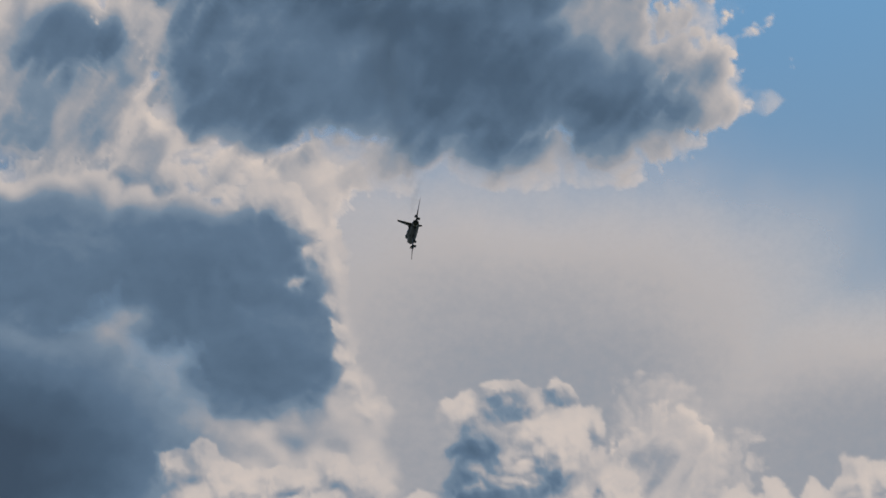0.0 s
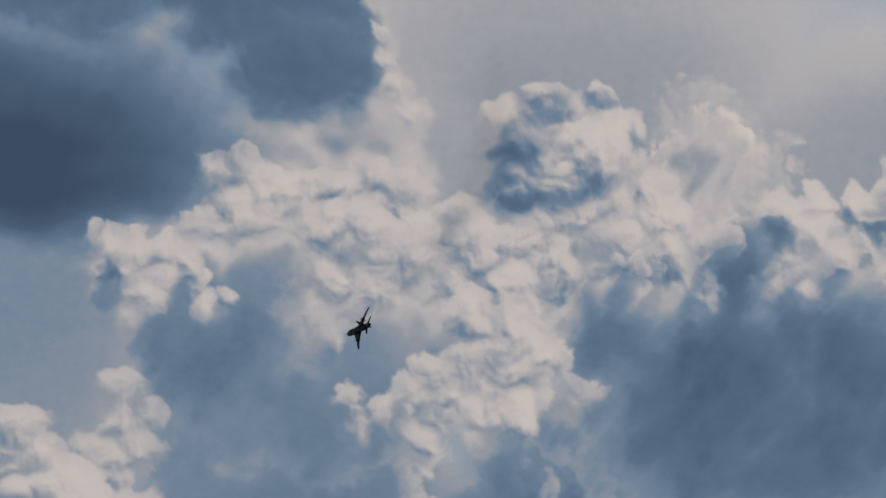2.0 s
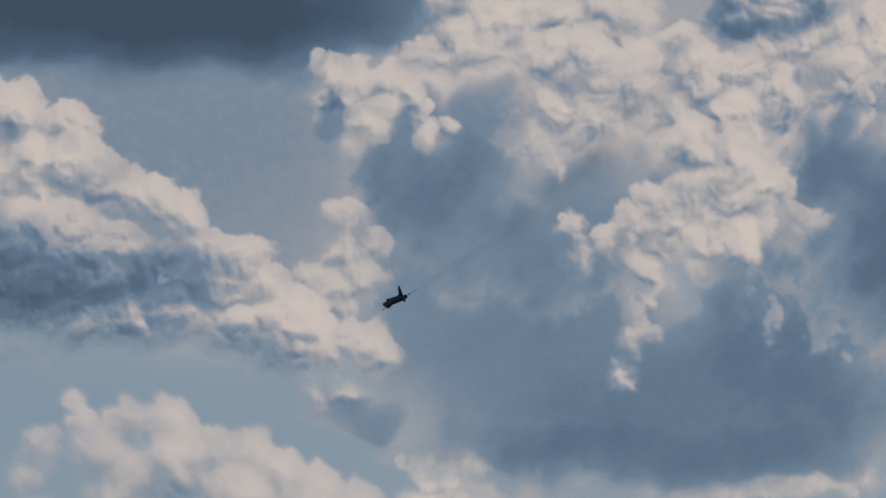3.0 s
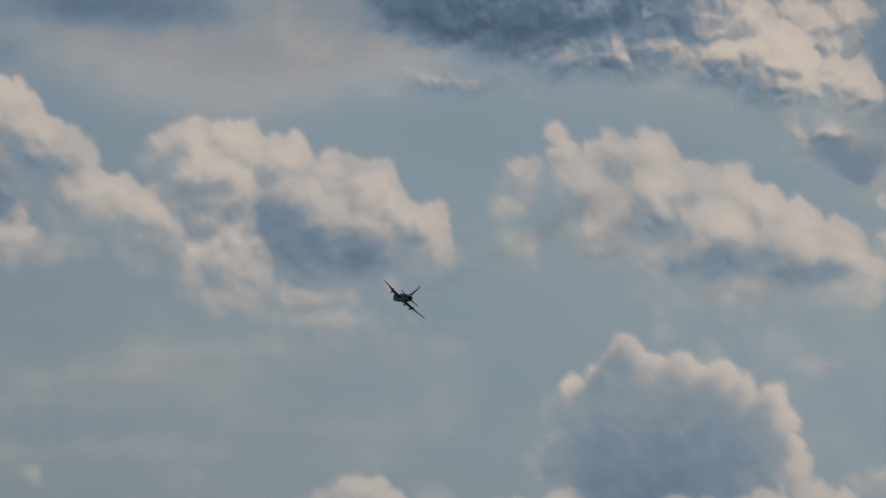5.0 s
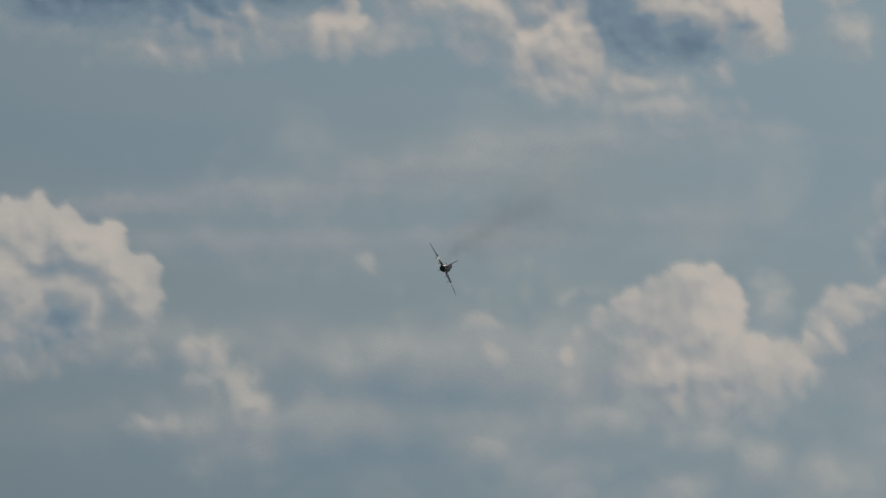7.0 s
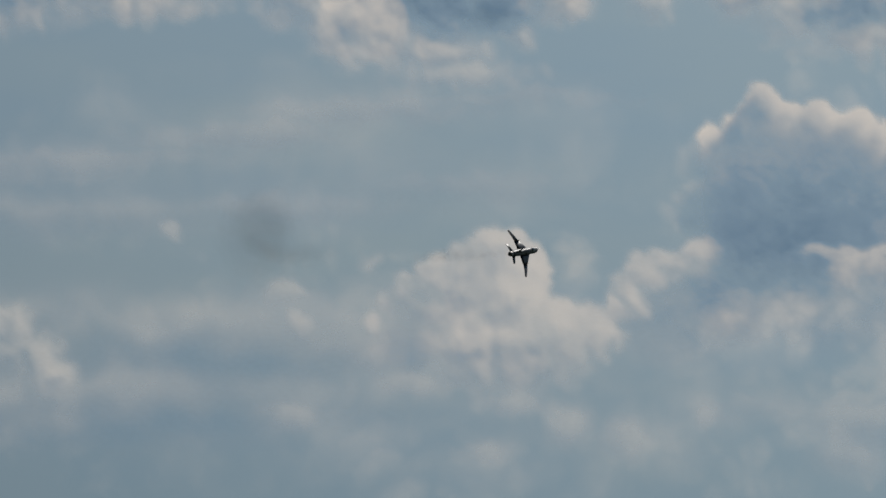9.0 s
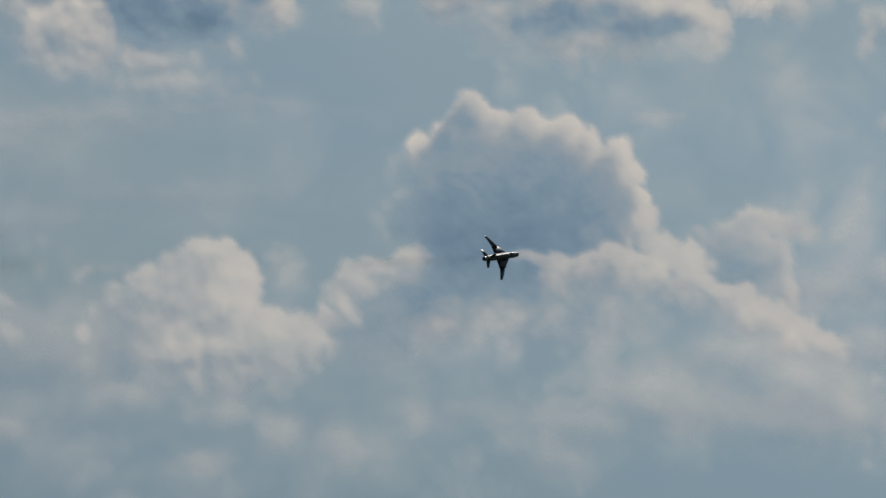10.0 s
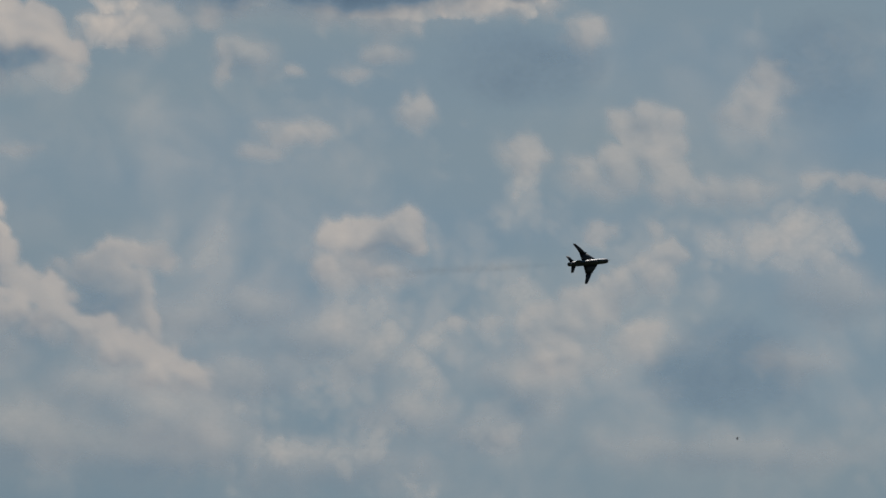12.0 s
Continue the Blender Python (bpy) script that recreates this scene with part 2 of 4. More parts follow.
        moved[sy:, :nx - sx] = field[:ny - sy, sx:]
        shade_tone += share * moved
    lit = np.clip(tau / 0.9, 0, 1)
    SKY.append((label, group, left, top, lit * lit * (3 - 2 * lit), shade_tone))


SUNWARD = (0.42, -0.91)            # the way to the sun on the sky grid


def drift(field, far):
    """A field moved so that each cell reads the one that lies that far towards the sun."""
    sx, sy = int(round(far * SUNWARD[0] / STEP)), int(round(-far * SUNWARD[1] / STEP))
    moved = np.full_like(field, field.min())
    moved[sy:, :field.shape[1] - sx] = field[:field.shape[0] - sy, sx:]
    return moved


def step_up(a, b, field):
    f = np.clip((field - a) / (b - a), 0, 1)
    return f * f * (3 - 2 * f)


def cumulus(label, corner, puffs, shade=(), rim=60, dark=0.5, inside=1.0, crisp=8, soft=60, full=1.0, curl=9, buds=1.0, painted_relief=0.55, patchy=0.25, base_shade=0.68, blur=1, sharp=1.0, dapple=0.15, group="cumulus clouds"):
    """One heaped cloud: puffs (x, y, radius, or half width and half height) that bud into smaller puffs on the sunny
    side, where the outline is crisp; on the other side it frays out. rim: how deep the painted sunlight reaches in,
    dark: how grey the heart is painted, inside: how
    dense the heart is, blur: how far it is smeared, sharp: how clear-cut its hollows are, dapple: how uneven its
    painted light is; shade: hollows painted greyer (x, y, half width, half height, amount). A third number of the
    corner is a scale."""
    seed = next(seeds)
    rng = random.Random(seed)
    scale = corner[2] if len(corner) > 2 else 1.0
    heap = []
    for px, py, *r in puffs:
        heap.append((px * scale, py * scale, r[0] * scale, r[-1] * scale))
    grown = heap
    for level in range(2):
        small = []
        for px, py, rx, ry in grown:
            if min(rx, ry) < 15 or buds <= 0:
                continue
            for k in range(int(7 * buds)):
                a = rng.uniform(-0.55, 1.15) * math.pi          # round the upper side, turned to the sun
                f = rng.uniform(0.22, 0.46)
                small.append((px + 0.80 * rx * math.cos(a), py - 0.80 * ry * math.sin(a), f * min(rx, ry), f * min(rx, ry)))
        heap = heap + small
        grown = small
    p = np.array(heap)
    x0, x1 = (p[:, 0] - p[:, 2]).min() - soft - 30, (p[:, 0] + p[:, 2]).max() + soft + 30
    y0, y1 = (p[:, 1] - p[:, 3]).min() - soft - 30, (p[:, 1] + p[:, 3]).max() + soft + 30
    left, top = math.floor((x0 + corner[0]) / STEP), math.floor((y0 + corner[1]) / STEP)
    nx, ny = int((x1 - x0) / STEP) + 3, int((y1 - y0) / STEP) + 3
    gx, gy = np.meshgrid((left + np.arange(nx)) * float(STEP) - corner[0], (top + np.arange(ny)) * float(STEP) - corner[1])
    wx = gx + 2.0 * curl * rolling(gx, gy, 70, 5, seed)
    wy = gy + 2.0 * curl * rolling(gx, gy, 70, 5, seed + 7)
    deep, tall, girth = np.full_like(gx, -90.0), np.zeros_like(gx), np.full_like(gx, 8.0)
    ox, oy = (left * STEP - corner[0]), (top * STEP - corner[1])
    for px, py, rx, ry in heap:
        ex, ey = rx + 100, ry + 100
        here = np.s_[max(0, int((py - ey - oy) / STEP)):max(0, int((py + ey - oy) / STEP)), max(0, int((px - ex - ox) / STEP)):max(0, int((px + ex - ox) / STEP))]
        d = np.sqrt(((wx[here] - px) / rx) ** 2 + ((wy[here] - py) / ry) ** 2)
        deep[here] = np.maximum(deep[here], (1 - d) * min(rx, ry))
        tall[here] = np.maximum(tall[here], min(rx, ry) * np.sqrt(np.clip(1 - d * d, 0, 1)) + 0.25 * (60 - min(60, min(rx, ry))))
        girth[here] = np.maximum(girth[here], np.where(d < 1.5, min(rx, ry), 0))
    # which way the outline faces: crisp towards the sun, frayed away from it
    broad = smooth(deep, max(2, int(24 / STEP)))
    dy, dx = np.gradient(broad)
    facing = -(dx * SUNWARD[0] + dy * SUNWARD[1]) / np.maximum(np.hypot(dx, dy), 1e-3)
    facing = smooth(facing, max(2, int(12 / STEP)))
    width = crisp + (soft - crisp) * (1 - step_up(-0.5, 0.35, facing))
    width = np.minimum(width, 5 + 0.8 * smooth(np.pad(girth, 12, mode="edge"), 4)[12:-12, 12:-12])
    fray = rolling(wx, wy, 60, 5, seed + 13, billow=True, gain=0.5)
    mottle = rolling(wx, wy, 130, 5, seed + 23)
    eaten = deep + 5 + (5 + 0.22 * width) * fray - 0.1 * width
    cover = step_up(-0.35, 0.9, eaten / width)
    cover = 0.4 * cover + 0.6 * smooth(cover, blur) if blur else cover
    # cover summed sunward, which sets the shade painted into the heart
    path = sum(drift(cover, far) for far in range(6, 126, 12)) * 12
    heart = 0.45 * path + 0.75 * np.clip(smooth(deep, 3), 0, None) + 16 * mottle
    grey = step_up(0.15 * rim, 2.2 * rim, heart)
    # lumps that only shade the painted tone; the mesh doesn't carry them
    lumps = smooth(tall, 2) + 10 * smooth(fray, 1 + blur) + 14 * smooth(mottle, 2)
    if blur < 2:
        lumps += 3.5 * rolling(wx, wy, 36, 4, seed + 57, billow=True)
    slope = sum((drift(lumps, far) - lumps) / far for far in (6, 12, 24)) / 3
    # patches of shade painted in by hand
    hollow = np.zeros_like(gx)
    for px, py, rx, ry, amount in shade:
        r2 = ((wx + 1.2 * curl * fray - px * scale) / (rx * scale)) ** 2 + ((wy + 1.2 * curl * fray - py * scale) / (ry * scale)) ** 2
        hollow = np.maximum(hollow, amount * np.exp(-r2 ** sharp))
    shade_tone = base_shade + dark * grey + hollow * (1 + 0.25 * mottle) + painted_relief * np.clip(slope, -0.7, 1.0) * (0.5 + step_up(0, 40, deep)) + dapple * np.clip(2 * mottle, -1, 1.5)
    shade_tone = 0.42 + 0.3 * np.log1p(np.exp(np.clip(shade_tone - 0.42, -3, 6) / 0.3))       # soft floor that keeps the painted light from growing too bright
    shade_tone = smooth(np.pad(shade_tone, 8, mode="edge"), min(blur, 4))[8:-8, 8:-8] if blur else shade_tone
    cover = full * cover * (1 - (1 - inside) * grey) * np.clip(1 - patchy * (0.5 + 1.6 * mottle) * step_up(-0.4, 0.8, mottle), 0, 1)
    edge = np.minimum(np.minimum(np.arange(nx)[None, :], nx - 1 - np.arange(nx)[None, :]), np.minimum(np.arange(ny)[:, None], ny - 1 - np.arange(ny)[:, None]))
    SKY.append((label, group, left, top, cover * np.clip(edge / 8, 0, 1), np.clip(shade_tone, 0, 6)))


def join_specks(whose, least):
    """Give islands of a few cells to the cloud on their left."""
    root, cells, runs, above = [], [], [], []

    def top_of(k):
        while root[k] != k:
            root[k] = root[root[k]]
            k = root[k]
        return k

    for y in range(whose.shape[0]):
        cuts = np.flatnonzero(np.diff(whose[y])) + 1
        row, at = [], 0
        for a, b in zip([0, *cuts.tolist()], [*cuts.tolist(), whose.shape[1]]):
            k = len(root)
            root.append(k)
            cells.append(b - a)
            while at < len(above) and above[at][1] <= a:
                at += 1
            j = at
            while j < len(above) and above[j][0] < b:
                if above[j][2] == whose[y, a]:
                    r, q = top_of(k), top_of(above[j][3])
                    if r != q:
                        root[r] = q
                        cells[q] += cells[r]
                j += 1
            row.append((a, b, int(whose[y, a]), k))
            runs.append((y, a, b, k))
        above = row
    for y, a, b, k in runs:
        if a and whose[y, a] >= 0 and whose[y, a - 1] >= 0 and cells[top_of(k)] < least:
            whose[y, a:b] = whose[y, a - 1]


def fill_sky():
    """Lay the clouds over one another, farthest first, on one slanting sheet, and give each cloud the part of it in which it shows."""
    left, top = min(c[2] for c in SKY), min(c[3] for c in SKY)
    nx, ny = max(c[2] + c[4].shape[1] for c in SKY) - left, max(c[3] + c[4].shape[0] for c in SKY) - top
    cover, shade_tone, best = np.zeros((ny, nx)), np.zeros((ny, nx)), np.zeros((ny, nx))
    owner = np.full((ny, nx), -1)
    for k in reversed(range(len(SKY))):
        _, _, cl, ct, a, b = SKY[k]
        here = np.s_[ct - top:ct - top + a.shape[0], cl - left:cl - left + a.shape[1]]
        under = cover[here] * (1 - a)
        shade_tone[here] = (shade_tone[here] * under + b * a) / np.maximum(under + a, 1e-6)
        cover[here] = under + a
        mine = (a >= 0.5) | ((a > best[here]) & (best[here] < 0.5))
        owner[here][mine] = k
        best[here][mine] = a[mine]
    thickness = 0.9 * (0.5 - np.sin(np.arcsin(np.clip(1 - 2 * cover, -1, 1)) / 3)) + 0.25 * cover ** 6
    # nearer overhead and farther towards the horizon, swelling towards the eye where cover and painted shade are strong
    gx, gy = np.meshgrid((left + np.arange(nx)) * STEP, (top + np.arange(ny)) * STEP)
    rays = way(gx, gy)
    distance = LAYER * (0.34 / np.clip(rays[..., 2], 0.1, 1)) ** 0.3
    swell = smooth(cover * (0.6 + 0.4 * np.clip(shade_tone, 0, 2)), 15)
    xyz = (rays * (distance * (1 - 42 * MIL * swell))[..., None] + np.array(EYE)).reshape(-1, 3)
    live = cover > 0.001
    quad = live[:-1, :-1] | live[1:, :-1] | live[:-1, 1:] | live[1:, 1:]
    # a cell with no vapour at its first corner goes to the cloud at its last
    whose = np.max([owner[:-1, :-1], np.where(owner[:-1, :-1] < 0, owner[1:, 1:], -1)], 0)
    whose = np.where(quad, whose, -2)
    join_specks(whose, 260)
    idx = np.arange(nx * ny).reshape(ny, nx)
    corners = np.stack([idx[:-1, :-1], idx[1:, :-1], idx[1:, 1:], idx[:-1, 1:]], -1)
    for k, (label, group, *_) in enumerate(SKY):
        faces = corners[quad & (whose == k)]
        if len(faces) < 20:
            continue
        used, inverse = np.unique(faces, return_inverse=True)
        faces = inverse.reshape(-1, 4)
        centre = xyz[used].mean(0)
        me = bpy.data.meshes.new("cloud")
        me.vertices.add(len(used))
        me.vertices.foreach_set("co", (xyz[used] - centre).astype(np.float32).ravel())
        me.loops.add(faces.size)
        me.loops.foreach_set("vertex_index", faces.astype(np.int32).ravel())
        me.polygons.add(len(faces))
        me.polygons.foreach_set("loop_start", np.arange(0, faces.size, 4, dtype=np.int32))
        me.update(calc_edges=True)
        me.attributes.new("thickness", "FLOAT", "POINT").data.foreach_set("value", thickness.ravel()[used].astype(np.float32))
        # light and shade worked out beforehand, painted through the colour ramp
        me.attributes.new("painted_shade", "FLOAT", "POINT").data.foreach_set("value", shade_tone.ravel()[used].astype(np.float32))
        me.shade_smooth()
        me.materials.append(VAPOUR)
        ob = new("cloud", me)
        ob.location = centre
        tagged(ob, label, "cloud", group)


# patches of the sky grid: upper, middle, lower part of the descent; the low bank; the far right
A, B, C, D = (-563, -1120), (-545, -716), (-783, -446), (-1153, -229)
E, F, G, H, K = (-2132, 298), (-2423, 536), (-1848, 602), (-460, 557), (-1597, 611)

cumulus("small ragged cloud with bright rim", D,
        [(690, 60, 22), (722, 78, 34), (762, 105, 42), (800, 92, 34), (850, 108, 38), (765, 165, 32), (880, 182, 26), (925, 165, 14), (692, 120, 26), (745, 200, 15)],
        [(718, 130, 26, 34, 1.3), (845, 140, 26, 22, 0.8)], soft=26, crisp=7, curl=14, painted_relief=0.75, base_shade=0.55, blur=0, sharp=1.6, rim=120, dark=0.3)
cumulus("bright torn cloud wisps trailing down", D,
        [(1150, 390, 34), (1200, 370, 40), (1250, 350, 46), (1320, 340, 48), (1370, 370, 44), (1260, 420, 44), (1250, 470, 28), (1250, 530, 32), (1230, 600, 26), (1290, 300, 44), (1350, 280, 48), (1420, 300, 48), (1430, 230, 50),
         (1350, 200, 58), (1480, 280, 48), (1545, 345, 34), (1130, 340, 22), (1100, 40, 56), (1170, 60, 66), (1240, 90, 58), (1120, 140, 56), (1080, 200, 42), (1180, 150, 56), (1055, 222, 32), (900, 40, 70, 32), (970, 30, 60, 30)],
        [(1330, 220, 34, 30, 0.5), (1240, 130, 40, 24, 0.4), (1290, 370, 30, 16, 0.4), (1400, 270, 24, 20, 0.4)], soft=46, crisp=10, curl=18, painted_relief=0.75, base_shade=0.55, blur=0, dapple=0.32, rim=170, dark=0.3, full=0.95, patchy=0.5)
cumulus("cauliflower cloud head with dark blue shadowed face", B,
        [(800, 328, 34), (830, 380, 58), (870, 308, 42), (930, 325, 34), (970, 310, 34), (1015, 355, 32), (960, 390, 78), (825, 450, 58), (1025, 385, 24), (900, 440, 68)],
        [(832, 385, 50, 52, 1.5), (800, 420, 40, 50, 1.4), (825, 476, 64, 26, 1.5), (870, 304, 46, 18, 1.2), (915, 326, 50, 15, 1.0), (968, 302, 34, 17, 1.3), (1034, 372, 11, 32, 0.9), (945, 462, 60, 22, 0.9), (960, 435, 26, 24, 0.8)],
        soft=26, crisp=6, curl=10, painted_relief=0.7, base_shade=0.5, blur=0, dapple=0.25, sharp=1.4, rim=220, dark=0.2)
cumulus("bright cloud crest with ragged cauliflower edge", B,
        [(1270, 500, 38), (1310, 520, 44), (1360, 540, 38), (1300, 580, 38), (1400, 590, 44), (1350, 640, 38), (1440, 500, 42), (1500, 470, 46), (1540, 452, 38), (1585, 470, 58), (1640, 500, 80), (1440, 560, 34), (1490, 620, 46),
         (1280, 620, 32), (1560, 600, 38), (1660, 640, 80), (1360, 480, 30)],
        [(1285, 540, 36, 26, 1.3), (1400, 510, 30, 20, 0.9), (1480, 540, 44, 20, 1.2), (1540, 560, 50, 24, 1.3), (1380, 615, 26, 14, 0.7), (1660, 590, 80, 60, 1.5), (1440, 590, 20, 16, 0.6)], soft=36, crisp=7, curl=14, painted_relief=0.75, base_shade=0.55, blur=0, dapple=0.32, sharp=1.6, rim=150, dark=0.3, patchy=0.4)
cumulus("bright billowing cloud mass with blue hollows", B,
        [(300, 440, 42), (345, 432, 48), (400, 470, 48), (330, 500, 58), (460, 480, 48), (520, 460, 46), (580, 450, 48), (640, 460, 38), (500, 540, 58), (570, 520, 58), (640, 530, 58), (720, 500, 36), (470, 610, 48), (520, 640, 48),
         (440, 690, 40), (580, 600, 46), (700, 620, 42), (760, 570, 58), (830, 560, 58), (880, 520, 48), (940, 500, 58), (1000, 480, 52), (1060, 462, 42), (1080, 520, 52), (1010, 560, 66), (900, 600, 66), (820, 650, 76), (760, 700, 56),
         (720, 780, 54), (820, 760, 72), (800, 850, 76), (690, 850, 56), (1100, 590, 52), (1180, 560, 46), (1150, 640, 42)],
        [(700, 590, 26, 46, 1.1), (860, 560, 36, 20, 0.6), (1060, 472, 26, 26, 0.7), (1090, 612, 28, 34, 1.2), (595, 505, 34, 20, 0.9), (480, 480, 22, 14, 0.5), (625, 720, 84, 66, 1.5), (380, 600, 60, 60, 1.2), (820, 545, 40, 18, 0.6), (1030, 590, 24, 30, 0.6), (900, 640, 30, 20, 0.5),
         (880, 490, 30, 16, 0.7), (730, 720, 14, 30, 0.5), (960, 560, 50, 22, 0.6), (1000, 640, 60, 34, 1.0), (760, 640, 36, 50, 0.6), (440, 560, 36, 36, 0.7), (540, 590, 30, 20, 0.5)],
        soft=46, crisp=9, curl=20, painted_relief=0.75, base_shade=0.55, blur=0, dapple=0.32, sharp=1.5, rim=190, dark=0.3, patchy=0.55)
cumulus("small ragged cloud at the blue cloud's shoulder", B,
        [(100, 560, 24), (150, 575, 34), (200, 595, 34), (250, 610, 30), (180, 640, 40), (280, 675, 24), (310, 650, 12), (140, 690, 16), (100, 600, 26)],
        [(115, 620, 28, 36, 1.3), (230, 650, 20, 14, 0.5)], soft=26, crisp=7, curl=14, painted_relief=0.75, base_shade=0.55, blur=0, sharp=1.6, rim=120, dark=0.3)
cumulus("towering cloud ridge with grey shaded foot", D,
        [(30, 110, 60), (90, 120, 58), (150, 145, 55), (60, 220, 70), (120, 260, 55), (180, 230, 58), (250, 165, 45), (250, 240, 60), (200, 310, 50), (255, 335, 45), (300, 270, 58), (360, 288, 50), (330, 340, 45), (400, 300, 42),
         (450, 330, 46), (440, 380, 50), (490, 390, 48), (550, 408, 50), (590, 450, 45), (520, 450, 60), (640, 530, 80), (560, 520, 90, 60), (350, 500, 260, 60), (150, 400, 260, 120), (80, 560, 120, 28), (-90, 180, 110)],
        [(110, 420, 290, 105, 1.5), (390, 442, 150, 60, 1.4), (300, 545, 340, 40, 0.55), (40, 310, 80, 50, 0.9), (150, 165, 18, 40, 0.6), (410, 330, 26, 40, 0.4), (290, 520, 150, 12, 0.5), (185, 300, 30, 40, 0.4), (-60, 300, 120, 100, 1.0)],
        soft=55, rim=170, dark=0.5, crisp=7, curl=12, painted_relief=0.7, base_shade=0.68, blur=0, sharp=1.4, dapple=0.25)
cumulus("bright cloud knot on the ridge's shoulder", D,
        [(650, 470, 38), (682, 430, 34), (730, 328, 36), (740, 390, 42), (785, 370, 28), (770, 430, 42), (720, 470, 46), (700, 550, 60), (780, 560, 50), (690, 650, 30), (740, 640, 40)],
        [(760, 350, 24, 30, 0.7), (700, 500, 40, 20, 0.4), (750, 660, 60, 40, 1.0)], soft=60, rim=130, dark=0.4, crisp=8, curl=13, painted_relief=0.8, base_shade=0.6, full=0.8, blur=0)
cloud("smooth dark storm cloud sheet", C,
      [(80, 100, 420, 150, 0.7), (-150, 90, 350, 160, 0.7)], [(100, 80, 370, 150, 2.3), (-280, 80, 340, 150, 2.4), (150, 150, 320, 80, 1.6)], added_shade=1.0, warp=22, rough=0.3, fade=0.5, soft=6, crisp=1.2, size=200)
cumulus("pale gap of thin vapour in the dark cloud", A,
        [(225, 575, 40, 30), (190, 620, 46), (205, 680, 36), (250, 560, 26)], [], soft=50, crisp=34, full=0.85, blur=5, buds=0, base_shade=0.75, rim=150)
cumulus("gleaming torn vapour along the dark cloud's edge", A,
        [(505, 358, 26), (540, 398, 28), (545, 452, 22), (580, 430, 24), (592, 480, 20), (532, 505, 14), (588, 535, 16), (592, 585, 16), (603, 632, 20), (622, 682, 24), (652, 726, 26), (460, 345, 24), (400, 350, 26, 18)],
        [(558, 490, 12, 30, 0.9), (560, 430, 12, 14, 0.6)], soft=22, crisp=7, curl=16, painted_relief=0.7, base_shade=0.5, blur=0, rim=120, dark=0.3, patchy=0.45)
cumulus("dark blue-grey cloud with gleaming ragged rim", A,
        [(330, 500, 190, 150), (480, 420, 78), (545, 420, 44), (575, 460, 34), (580, 520, 30), (585, 580, 34), (600, 640, 34), (630, 690, 34), (662, 735, 26), (460, 640, 160, 125), (530, 600, 80), (565, 680, 62), (60, 475, 270, 150), (40, 770, 230, 180), (500, 540, 90)],
        [(370, 480, 140, 90, 0.5), (420, 650, 140, 70, 0.5), (20, 760, 190, 130, 0.8), (530, 470, 16, 40, 0.5)], soft=80, crisp=14, curl=18, painted_relief=0.22, base_shade=0.5, blur=1, rim=32, dark=1.55, patchy=0.15, dapple=0.1)
cumulus("bright vapour apron under the dark cloud", A,
        [(330, 810, 60), (390, 790, 50), (460, 800, 60), (560, 760, 70), (620, 770, 60), (300, 860, 60), (420, 860, 80), (540, 850, 80), (640, 850, 70)],
        [(440, 800, 50, 24, 0.5), (520, 780, 60, 30, 0.5)], soft=70, crisp=24, curl=18, full=0.75, blur=2, base_shade=0.6, rim=170, dark=0.3)
cloud("dark slate cloud deck with bright ragged edge", A,
      [(780, 90, 500, 175, 0.9), (1230, 70, 75, 90, 0.8), (1255, 160, 75, 80, 0.8), (1300, 90, 30, 40, 0.6), (1370, 185, 45, 22, 0.35), (700, -140, 650, 170, 0.9), (640, 295, 180, 55, 0.8), (940, 290, 220, 45, 0.7), (1130, 255, 120, 40, 0.7)],
      [(600, 100, 280, 130, 1.3), (950, 140, 240, 100, 1.6), (1100, 195, 120, 55, 1.1), (850, 250, 90, 40, 0.9), (700, -110, 560, 140, 1.7), (420, 190, 120, 80, 1.0), (330, 100, 70, 110, 0.6)], warp=30, size=110)
cloud("towering white cloud bank with grey hollows", A,
      [(235, 60, 70, 90, 0.9), (215, 160, 60, 110, 0.9), (100, 210, 130, 90, 0.7), (40, 160, 70, 50, 0.7), (120, 340, 190, 50, 0.8), (330, 290, 110, 50, 0.8), (480, 320, 130, 50, 0.7), (60, 40, 160, 90, 0.8), (300, 40, 70, 110, 0.8), (560, 340, 60, 70, 0.7), (270, 300, 80, 80, 0.6)],
      [(120, 70, 90, 60, 1.3), (30, 250, 60, 40, 0.7), (210, 320, 60, 30, 0.5), (150, 250, 50, 40, 0.4), (90, 150, 170, 170, 0.35)], warp=28, size=80, rough=0.9)
cumulus("bright haze behind the cloud bank", A,
        [(150, 250, 260, 110), (420, 310, 220, 60), (60, 100, 200, 120)], [], soft=90, crisp=60, blur=7, buds=0, full=0.95, base_shade=0.7, rim=200, dark=0.3)
cloud("long dark blue cloud base under bright crests", B,
      [(1150, 780, 280, 170, 0.7), (1420, 750, 260, 190, 0.8), (1300, 920, 420, 160, 0.35), (1220, 610, 80, 80, 0.7)],
      [(1000, 710, 120, 100, 1.15), (1180, 790, 230, 120, 1.3), (1430, 750, 200, 130, 1.4), (1210, 600, 55, 60, 1.6), (1530, 640, 80, 60, 1.5), (1290, 525, 45, 40, 1.2), (1300, 930, 400, 130, 1.3)], added_shade=0.2, warp=30, size=120, veil=True)
